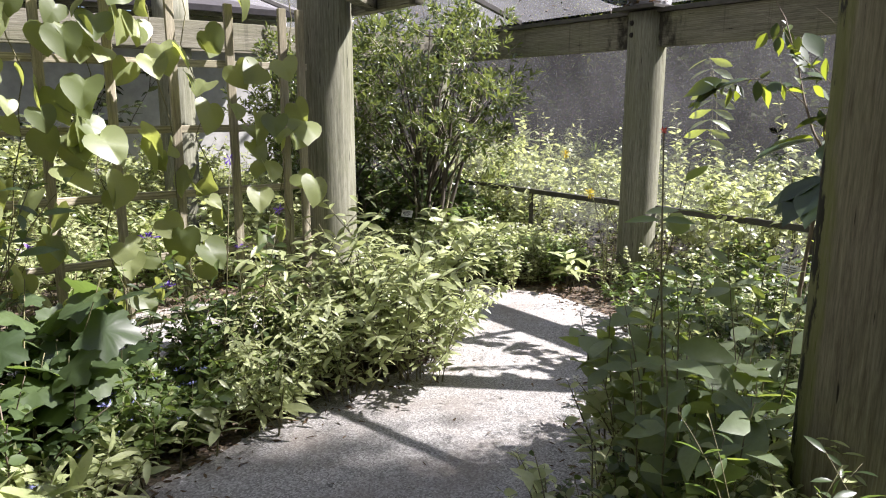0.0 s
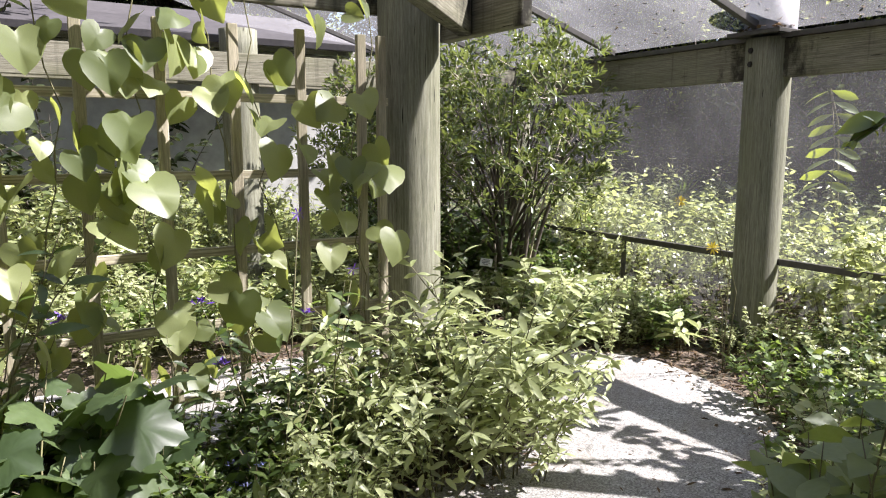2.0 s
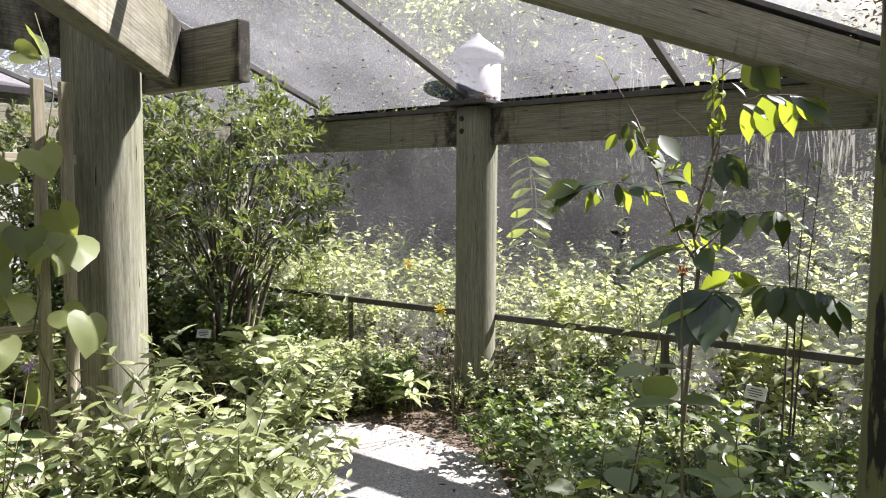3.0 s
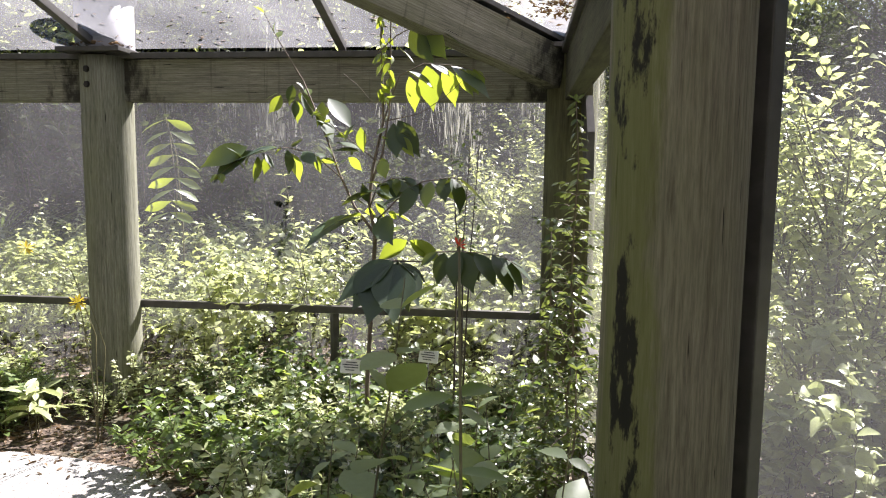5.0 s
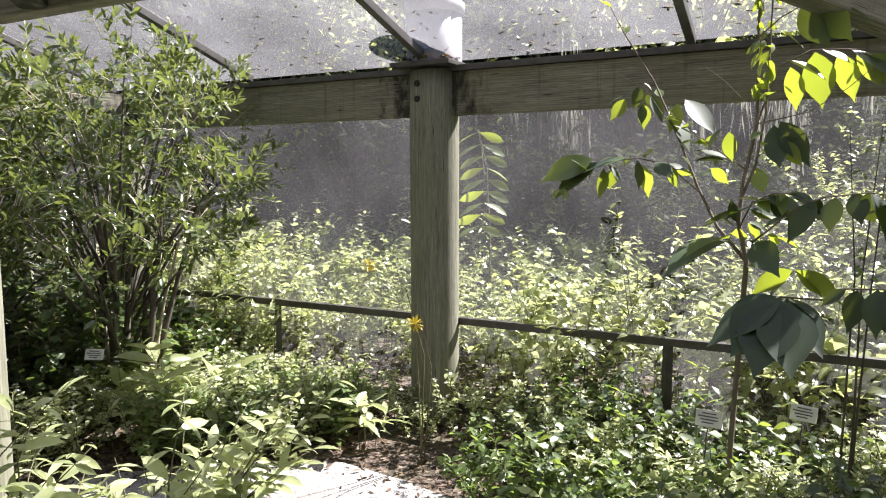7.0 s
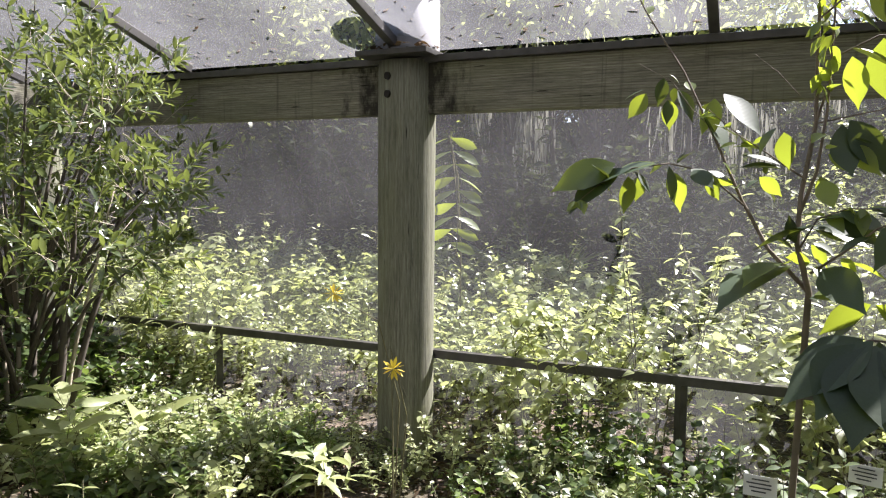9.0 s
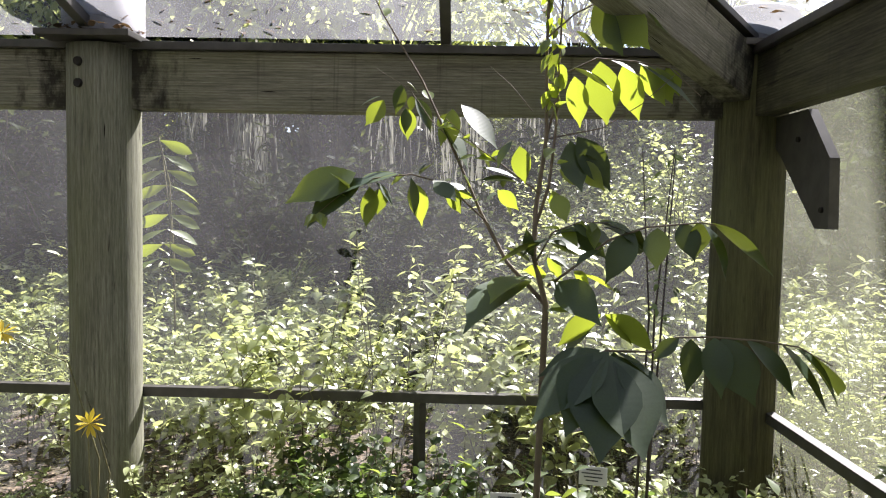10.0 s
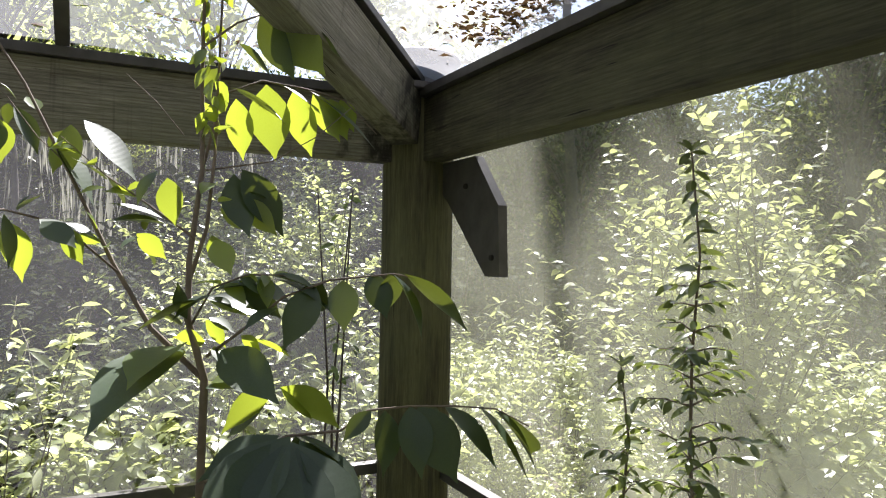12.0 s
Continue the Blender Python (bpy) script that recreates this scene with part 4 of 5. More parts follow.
# ---------------------------------------------------------------- vine on the trellis
def vine():
    rng = random.Random(11)
    thing = tagged(new("heart_leaf_vine"), "climbing vine with pale heart-shaped leaves on the trellis", "vine")
    hearts = [mesh_of("leaf", *leaf_tuple(t), L_VINE) for t in (T_HEART, heart(0.3, 0.1), heart(-0.1, 0.35))]
    for k in range(9):
        v = 3.45 + 0.36 * k
        pts = [g(2.955 + rng.uniform(-0.02, 0.05), v, 0.0)]
        z = 0.0
        while z < 2.3:
            z += 0.16
            v += rng.uniform(-0.05, 0.06)
            pts.append(g(2.95 + rng.uniform(-0.045, 0.03), max(3.3, v), z))
        tv, tf = tube_data(pts, [0.003] * len(pts), 5)
        part("stem", mesh_of("stem", tv, tf, M_STEM), None, thing)
    n = 0
    while n < 300:
        v, z = rng.uniform(3.4, 6.25), rng.uniform(0.6, 2.4)
        keep = 0.3 + 0.7 * min(1, max(0, (v - 3.3) / 1.6)) * (0.55 + 0.45 * (z > 1.1))
        if rng.random() > keep:
            continue
        n += 1
        way = -UX * rng.uniform(0.1, 0.9) + VX * rng.uniform(-0.7, 0.7) + Vector((0, 0, rng.uniform(-1.5, -0.2)))
        leaves_at(thing, rng.choice(hearts), g(2.93 - rng.uniform(0.0, 0.16), v, z), way, rng.uniform(0.075, 0.185), rng, rng.uniform(-0.9, 0.9))


vine()


# ---------------------------------------------------------------- plant kinds
herb = [plant("bed_herb", "leafy green bed plant with small pointed leaves", "plant", 10 + i, T_OVATE, L_HERB, 0.062, 0.42, 10, 0.17, 0.5, 0.5, 10, 2, 0.15, 2, group="bed herbs") for i in range(3)]
mist = [plant("mistflower", "low bed plant with fluffy pale blue flower heads", "flower", 15 + i, T_OVATE, (L_HERB, L_PALE)[i], 0.08, 0.40, 10, 0.16, 0.45, 0.3, 8, 2, 0.2, 1, flower=F_BLUE, flower_n=0.55, flower_size=0.035, flower_label="fluffy pale blue flower heads", group="mistflowers") for i in range(2)]
white = [plant("white_flowered_herb", "pale green herb with small white flowers", "flower", 25 + i, T_OVATE, L_PALE, 0.058, 0.52, 11, 0.18, 0.4, 0.4, 11, 2, 0.15, 2, flower=F_WHITE, flower_n=0.4, flower_size=0.022, flower_label="small white flowers", group="white-flowered herbs") for i in range(2)]
pale = [plant("pale_leafy_shrub", "bright pale green shrub with narrow drooping leaves", "shrub", 30 + i, T_LANCE, L_PALE, 0.105, 0.95, 13, 0.16, 0.55, 0.75, 12, 2, 0.2, 2, 0.1, group="pale shrubs") for i in range(2)]
lance = [plant("lance_leaf_herb", "bed plant with bright pointed leaf rosettes", "plant", 35 + i, T_LANCE, L_PALE, 0.12, 0.34, 6, 0.16, 0.5, 0.3, 6, 2, 0.35, 0, 0.3, group="lance-leaf herbs") for i in range(2)]
grassy = plant("strap_leaf_plant", "clump of long strap-shaped pale leaves", "plant", 38, T_NARROW, L_PALE, 0.34, 0.22, 6, 0.08, 0.3, 0.2, 4, 2, 0.1, 0, 0.9, group="strap-leaf clumps")
dark = [plant("dark_bed_shrub", "dark green bushy bed plant with small round leaves", "shrub", 40 + i, T_ROUND, L_DARK, 0.05, 0.6, 10, 0.15, 0.55, 0.5, 12, 2, 0.2, 3, 0.2, stem_mat=M_TWIG, group="dark bed shrubs") for i in range(2)]
lob = plant("lobed_leaf_plant", "tall plant with big dark lobed leaves", "plant", 45, T_LOBED, L_DARK, 0.22, 1.0, 6, 0.22, 0.3, 0.3, 6, 1, 0.35, 0, -0.3, 0.007, group="lobed-leaf plants")
broad = [plant("broad_leaf_herb", "tall herb with paired broad felted green leaves", "plant", 50 + i, T_OVATE, L_FELT, 0.19, 1.25, 3, 0.14, 0.18, 0.15, 6, 2, 0.25, 0, 0.15, 0.006, group="broad-leaf herbs") for i in range(3)]
violet = plant("violet_flower_plant", "thin-stemmed plant with violet trumpet flowers", "flower", 55, T_LANCE, L_DARK, 0.10, 1.15, 6, 0.16, 0.22, 0.25, 9, 2, 0.2, 1, 0.2, flower=F_PURPLE, flower_n=0.3, flower_size=0.05, flower_label="violet trumpet flowers", group="violet flowers")
thick = [plant("thicket_shrub", "sunlit yellow-green thicket shrub outside the screen", "shrub", 20 + i, (T_OVATE, T_SPADE, T_SPADE, T_LANCE)[i], L_OUT, (0.075, 0.10, 0.078, 0.10)[i], (1.25, 1.05, 1.5, 1.2)[i], (15, 11, 13, 14)[i], 0.3, 0.3, 0.55, (17, 13, 16, 15)[i], 2, 0.12, 3, 0.15, group="thicket shrubs") for i in range(4)]
mound = [plant("pale_thicket_shrub", "pale glossy-leaved shrub outside the screen", "shrub", 27 + i, (T_SPADE, T_OVATE)[i], L_PALE, (0.105, 0.07)[i], (0.9, 1.1)[i], 13, 0.3, 0.45, 0.6, 14, 2, 0.1, 2, 0.2, group="pale thicket shrubs") for i in range(2)]
weed = [plant("tall_weed", "tall thin sunlit weed outside the screen", "weed", 60 + i, T_LANCE, L_OUT, 0.09, 1.55, 6, 0.15, 0.16, 0.3, 14, 2, 0.3, 1, 0.1, group="tall weeds") for i in range(2)]
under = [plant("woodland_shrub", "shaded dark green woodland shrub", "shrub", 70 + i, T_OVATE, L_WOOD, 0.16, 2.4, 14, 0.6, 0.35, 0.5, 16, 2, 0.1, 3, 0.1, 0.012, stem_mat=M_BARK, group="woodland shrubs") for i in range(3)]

# beds inside the enclosure
ALL = (-6, -1, 6, 13)
scatter(herb + white + lance + dark[:1], 165, in_bed(0.15, 2.3, 0.12, 2.9), ALL, (0.65, 1.2), 0.15, 1, 0.13)
scatter(white[:1] + broad, 16, in_bed(0.3, 2.4, 0.4, 2.2), ALL, (0.45, 0.75), 0.3, 18, 0.3)
scatter(white + herb, 85, in_bed(3.4, 6.2, 0.1, 1.9), ALL, (0.7, 1.15), 0.12, 2, 0.15)
scatter(white + herb, 14, in_bed(2.5, 3.9, 0.08, 0.7), ALL, (0.5, 0.95), 0.45, 12, 0.2)
scatter(herb + mist + lance, 130, in_bed(1.0, 2.9, 3.4, 8.0), ALL, (0.6, 1.05), 0.2, 3, 0.15)
scatter(mist + lance, 44, lambda x, y: -2.8 < x < -1.1 and 1.2 < y < 3.5, ALL, (0.75, 1.15), 0.06, 13, 0.13)
scatter([violet] + dark, 18, in_bed(2.5, 2.93, 3.5, 6.5), ALL, (0.7, 1.1), 0.2, 14, 0.2)
scatter(herb + white, 50, in_bed(4.9, 8.2, 1.0, 8.5), ALL, (0.8, 1.5), 0.1, 15, 0.3)
scatter(thick[:2] + weed[:1] + pale, 46, in_bed(4.95, 8.0, 2.2, 8.5), ALL, (0.65, 1.05), 0.25, 19, 0.35)
scatter([violet] + herb + white + dark, 40, in_bed(2.2, 2.9, 3.5, 7.2), ALL, (0.8, 1.35), 0.25, 20, 0.16)
# Dark shrubs here stand in for the shade behind the small tree.
scatter(dark, 26, in_bed(5.3, 8.8, 0.0, 2.0), ALL, (1.2, 2.1), 0.3, 16, 0.3)
scatter(thick + under[:1], 16, in_bed(6.6, 8.6, 2.0, 8.5), ALL, (1.0, 1.35), 0.3, 21, 0.5)
scatter(herb + dark, 40, lambda x, y: 0.6 < x < 3.2 and -1.5 < y < 2.4 and to_uv(x, y)[0] > -3, ALL, (0.7, 1.2), 0.15, 17, 0.22)
for x, y, t, s in ((-0.45, 4.5, 20, 1.25), (-0.75, 4.3, 131, 1.15), (-0.3, 4.72, 250, 0.9), (-0.98, 4.05, 71, 0.8), (-0.5, 4.75, 100, 1.2), (-0.22, 4.45, 40, 0.85), (-0.55, 4.1, 161, 0.9), (-0.82, 3.8, 221, 0.75), (-0.3, 4.95, 331, 1.0)):
    put(pale[int(t) % 2], x, y, t, s)
for x, y, t, s in ((-1.55, 2.75, 0, 1.0), (-1.6, 3.5, 120, 0.85), (-1.75, 3.2, 240, 1.05)):
    put(lob, x, y, t, s)
for x, y, t, s in ((-1.5, 2.3, 0, 1.0), (-1.75, 2.05, 90, 0.9), (-2.0, 2.6, 30, 1.1)):
    put(grassy, x, y, t, s)
for x, y, t, s in ((-1.05, 3.45, 10, 1.1), (-1.2, 3.2, 80, 1.0), (-0.92, 3.75, 200, 0.9), (-1.38, 2.95, 160, 1.1), (-0.98, 3.62, 300, 1.25), (-1.5, 2.6, 20, 1.0)):
    put(lance[int(t) % 2], x, y, t, s)
for x, y, t, s in ((0.98, 2.92, 0, 1.0), (1.22, 2.95, 100, 0.9), (0.88, 2.62, 300, 0.85), (1.3, 3.3, 50, 0.85), (0.85, 3.3, 150, 1.0), (1.02, 2.78, 220, 0.95), (0.92, 3.55, 10, 0.85)):
    put(broad[int(t / 10) % 3], x, y, t, s)
for x, y, t, s in ((0.72, 2.62, 0, 0.85), (0.68, 2.3, 200, 0.75), (1.1, 2.65, 60, 0.9)):
    put(dark[int(t / 10) % 2], x, y, t, s)
felt = [plant("tall_felted_herb", "tall herb with level felted grey-green leaves", "plant", 57 + i, blade(0.5, 0.12, 0.12, (0.0, 0.6, 0.92, 1.0, 0.86, 0.5, 0.0)), L_FELT, 0.20, 1.45, 2, 0.05, 0.1, 0.1, 8, 2, 0.4, 0, 0.25, 0.006, group="tall felted herbs") for i in range(2)]
for x, y, t, s in ((0.76, 3.21, 0, 1.0), (0.97, 3.33, 110, 0.85), (1.14, 2.82, 50, 0.82), (1.3, 3.05, 200, 0.8), (0.9, 2.98, 290, 0.72), (1.2, 3.45, 340, 0.75)):
    put(felt[int(t / 10) % 2], x, y, t, s)
scatter(herb + white + mist, 46, lambda x, y: 0.7 < x < 1.75 and 1.7 < y < 3.7, ALL, (0.75, 1.35), 0.08, 24, 0.13)
for x, y, t, s in ((0.95, 2.2, 0, 0.7), (1.2, 2.1, 120, 0.8)):
    put(violet, x, y, t, s)


for x, y, t, s in ((1.2, 2.55, 0, 0.62), (1.12, 2.3, 91, 0.55), (1.38, 2.45, 200, 0.75), (1.05, 2.72, 301, 0.5)):
    put(pale[int(t) % 2], x, y, t, s)
for x, y, t, s in ((1.2, 2.5, 10, 0.8), (0.95, 2.05, 60, 0.7), (-1.35, 2.75, 200, 0.9)):
    put(grassy, x, y, t, s)
# More dark shrubs among herbs, filling in for shade under the small tree.
scatter(dark + herb, 14, lambda x, y: -2.0 < x < -0.1 and 7.9 < y < 8.9, ALL, (1.3, 1.9), 0.2, 22, 0.25)
scatter(herb + mist, 40, lambda x, y: -4.0 < x < -1.7 and -2.0 < y < 1.2, ALL, (0.8, 1.2), 0.2, 23, 0.3)


# ---------------------------------------------------------------- single plants
def twig_plant(name, label, category, stems, mat, r0=0.005, r1=0.0025):
    thing = tagged(new(name), label, category)
    for pts in stems:
        v, f = tube_data(pts, [r0 + (r1 - r0) * i / (len(pts) - 1) for i in range(len(pts))], 6)
        part("stem", mesh_of("stem", v, f, mat), None, thing)
    return thing


def flower_head(thing, at, petals, size, mat, facing, rng, layers=1):
    me = mesh_of("petal", *leaf_tuple(T_PETAL), mat)
    f = Vector(facing).normalized()
    a0 = f.orthogonal().normalized()
    b0 = f.cross(a0)
    for k in range(petals):
        w = 6.283 * k / petals + rng.uniform(-0.1, 0.1)
        d = a0 * math.cos(w) + b0 * math.sin(w) + f * (0.25 + 0.4 * (k % layers))
        leaves_at(thing, me, at, d, size * rng.uniform(0.85, 1.1), rng, 0, "petal")


rng = random.Random(5)
red = twig_plant("red_flower_stalk", "thin stalk with a small red flower cluster", "flower", [[(0.93, 2.86, 0), (0.9, 2.84, 0.6), (0.86, 2.8, 1.1), (0.84, 2.79, 1.53)], [(0.93, 2.86, 0), (0.97, 2.9, 0.5), (0.99, 2.93, 0.85)]], M_STEM)
flower_head(red, (0.84, 2.79, 1.53), 9, 0.017, F_RED, (-0.3, -0.6, 0.7), rng, 3)
leafm = mesh_of("leaf", *leaf_tuple(T_LANCE), L_HERB)
for z in (0.3, 0.5, 0.7, 0.9, 1.1, 1.25):
    for s in (-1, 1):
        leaves_at(red, leafm, (0.9 - 0.04 * z, 2.85 - 0.03 * z, z), (s * math.cos(z * 5), s * math.sin(z * 5), 0.1), 0.11, rng)

yel = twig_plant("yellow_daisy", "thin arching stems with yellow daisies by the post", "flower",
                 [[(1.0, 6.35, 0), (0.95, 6.2, 0.5), (0.85, 5.9, 0.9), (0.8, 5.72, 0.985)], [(1.0, 6.35, 0), (0.98, 6.2, 0.7), (0.85, 6.1, 1.1), (0.62, 5.95, 1.25)], [(1.02, 6.36, 0), (1.05, 6.3, 0.6), (0.95, 6.25, 0.95), (0.98, 6.1, 0.75)]], M_STEM, 0.004, 0.002)
flower_head(yel, (0.8, 5.72, 0.985), 12, 0.045, F_YELLOW, (-0.2, -0.8, 0.3), rng)
flower_head(yel, (0.62, 5.95, 1.25), 12, 0.045, F_YELLOW, (-0.2, -0.7, 0.5), rng)

vio = twig_plant("violet_trumpet_flower", "thin stems with violet trumpet flowers before the trellis", "flower",
                 [[(-1.1, 4.2, 0), (-1.08, 4.22, 0.5), (-1.006, 4.3, 1.03)], [(-1.15, 3.75, 0), (-1.05, 3.7, 0.8), (-0.976, 3.64, 1.36)], [(-1.9, 3.0, 0), (-1.85, 3.0, 0.6), (-1.8, 2.98, 1.18)]], M_STEM, 0.004, 0.002)
for q in ((-1.006, 4.3, 1.03), (-0.976, 3.64, 1.36), (-1.8, 2.98, 1.18)):
    flower_head(vio, q, 7, 0.032, F_PURPLE, (0.35, -0.9, 0.25), rng)
for k in range(26):
    a, z = rng.uniform(0, 6.28), rng.uniform(0.2, 1.2)
    leaves_at(vio, leafm, ((-1.1, 4.2, z * 0.8), (-1.1, 3.72, z))[k % 2], (math.cos(a), math.sin(a), -0.1), 0.11, rng)
arch = plant("arching_leaf_herb", "herb with long pale arching leaves below the small tree", "plant", 66, T_LANCE, L_PALE, 0.30, 0.75, 4, 0.12, 0.3, 0.3, 5, 2, 0.4, 0, 0.1, group="arching herbs")
put(arch, -0.3, 7.3, 0, 1.0)
put(arch, -0.55, 7.2, 120, 0.9)
put(arch, 0.75, 6.75, 60, 0.6)
stakes = twig_plant("dark_stem_shrub", "group of thin dark upright stems", "shrub", [[(2.6 + dx, 4.88 + dy, 0), (2.61 + dx * 1.3, 4.87 + dy, 0.6), (2.6 + dx * 2, 4.86, 1.25), (2.6 + dx * 4, 4.8 + dy * 3, 1.9)] for dx, dy in ((0, 0), (0.03, 0.02), (-0.02, 0.03))], M_BARK, 0.008, 0.002)
for k in range(30):
    z = 1.2 + 0.7 * rng.random()
    a = rng.uniform(0, 6.28)
    leaves_at(stakes, leafm, (2.6 + rng.uniform(-0.06, 0.1), 4.84, z), (math.cos(a), math.sin(a), -0.2), 0.06, rng)


def spire(x, y, h, width, seed, step=0.042):
    """An upright shrub: a wavering stem, uneven side twigs and drooping paired leaves."""
    r = random.Random(seed)
    thing = tagged(new("spire_shrub"), "slender upright shrub with tiers of small pointed leaves", "shrub", "spire shrubs")
    thing.location = (x, y, 0)
    line = [Vector((0.012 * math.sin(3.0 * i + seed), 0.012 * math.cos(2.3 * i), h * i / 8 - 0.01)) for i in range(9)]
    tubes = [tube_data(line, [0.008 - 0.0007 * i for i in range(9)], 6)]
    poses = []
    z, k = 0.12, 0
    while z < h:
        f = z / h
        root, _ = on_line(line, min(0.999, f))
        lush = 0.65 + 0.6 * noise.noise((seed * 3.1, 0.0, z * 3.2))
        reach = width * (1 - f) ** 0.8 * max(0.35, lush) * r.uniform(0.4, 1.15)
        for s in (0, 1):
            a = k * 1.5708 + s * 3.1416 + r.uniform(-0.5, 0.5)
            d = Vector((math.cos(a), math.sin(a), r.uniform(0.0, 0.7)))
            if reach > 0.05 and r.random() < 0.8:
                mid = root + d * reach * 0.55
                tip = root + Vector((d.x, d.y, d.z * 0.5)) * reach
                tubes.append(tube_data([root, mid, tip], [0.003, 0.002, 0.0012], 4))
                n = max(3, int(reach / 0.02))
                for i in range(n):
                    q, _ = on_line([root, mid, tip], min(0.999, (i + 1) / n))
                    for sd in (-1, 1):
                        w = a + sd * r.uniform(0.4, 1.3)
                        poses.append(leaf_pose(r, q, (math.cos(w), math.sin(w), r.uniform(-0.6, 0.4)), r.uniform(0.028, 0.056), r.uniform(-0.6, 0.6)))
            poses.append(leaf_pose(r, root, (math.cos(a), math.sin(a), r.uniform(-0.9, 0.25)), r.uniform(0.035, 0.065), r.uniform(-0.5, 0.5)))
        z += step * r.uniform(0.7, 1.3)
        k += 1
    for i in range(5):
        poses.append(leaf_pose(r, line[-1], (math.cos(i * 1.26), math.sin(i * 1.26), 1.0), 0.045))
    v, f = join_data(tubes)
    tagged(part("stem", mesh_of("stem", v, f, M_TWIG), None, thing), kind="stuff")
    v, f = leaf_data(blade(0.38, 0.3, 0.2), poses)
    tagged(part("foliage", mesh_of("foliage", v, f, L_BAY), None, thing), kind="stuff")


spire(2.22, 3.72, 1.95, 0.52, 1, 0.026)
spire(2.26, 3.88, 1.42, 0.36, 2, 0.026)
spire(2.0, 3.5, 0.95, 0.25, 3)
spire(2.45, 3.55, 1.15, 0.25, 4)
spire(2.3, 3.3, 1.05, 0.3, 5)


# ---------------------------------------------------------------- trees
T_KITE = (np.array([(0, 0, 0), (-0.24, 0.45, 0.05), (0, 1, -0.08), (0.24, 0.45, 0.05)]), [(0, 3, 2, 1)])


def tree(name, label, seed, height, r0, crown_z, crown_r, clumps, per, size, leaf_mat, bark, tpl=T_KITE, trunks=1, clump_r=0.3, group="", lean=0.1, flat=1.0):
    """Tapered trunk, limbs to every clump of leaves, uneven crown with gaps."""
    r = random.Random(seed)
    thing = tagged(new(name), label, "tree", group)
    lines, tubes, poses = [], [], []
    for t in range(trunks):
        a = r.uniform(0, 6.283)
        pts = stalk(r, (0.10 * math.cos(a) * (trunks > 1), 0.10 * math.sin(a) * (trunks > 1), -0.05), a, lean * r.uniform(0.3, 1.3), height * r.uniform(0.75, 0.95), 0.12, 8, 0.03)
        lines.append(pts)
        tubes.append(tube_data(pts, [r0 * (1 - 0.8 * i / 8) for i in range(9)], 9))
    for c in range(clumps):
        a, b = r.uniform(0, 6.283), r.uniform(-1, 1)
        rad = crown_r * r.uniform(0.3, 1.0) * (1.0 + 0.65 * noise.noise((2.2 * math.cos(a) + seed, 2.2 * math.sin(a), 2.0 * b)))
        at = Vector((math.cos(a) * rad * math.sqrt(1 - b * b), math.sin(a) * rad * math.sqrt(1 - b * b), crown_z + b * rad * flat))
        pts = r.choice(lines)
        f = max(0.15, min(0.98, (at.z - 0.35 * crown_r) / height))
        q, d = on_line(pts, f)
        midp = q.lerp(at, 0.5) + Vector((0, 0, 0.12 * (at - q).length))
        if c % 3 == 0 or r0 > 0.03:
            tubes.append(tube_data([q, midp, at], [r0 * 0.28, r0 * 0.16, r0 * 0.05], 5))
        for k in range(per):
            off = Vector((r.gauss(0, 1), r.gauss(0, 1), r.gauss(0, 0.75))) * clump_r * 0.55
            way = off.normalized() + Vector((r.uniform(-0.6, 0.6), r.uniform(-0.6, 0.6), r.uniform(-0.4, 0.6)))
            poses.append(leaf_pose(r, at + off, way, size * r.uniform(0.6, 1.15), r.uniform(-0.5, 0.5)))
    v, f = join_data(tubes)
    tagged(part("trunk", mesh_of("trunk", v, f, bark), None, thing), kind="stuff")
    v, f = leaf_data(tpl, poses)
    tagged(part("crown", mesh_of("crown", v, f, leaf_mat), None, thing), kind="stuff")
    return thing


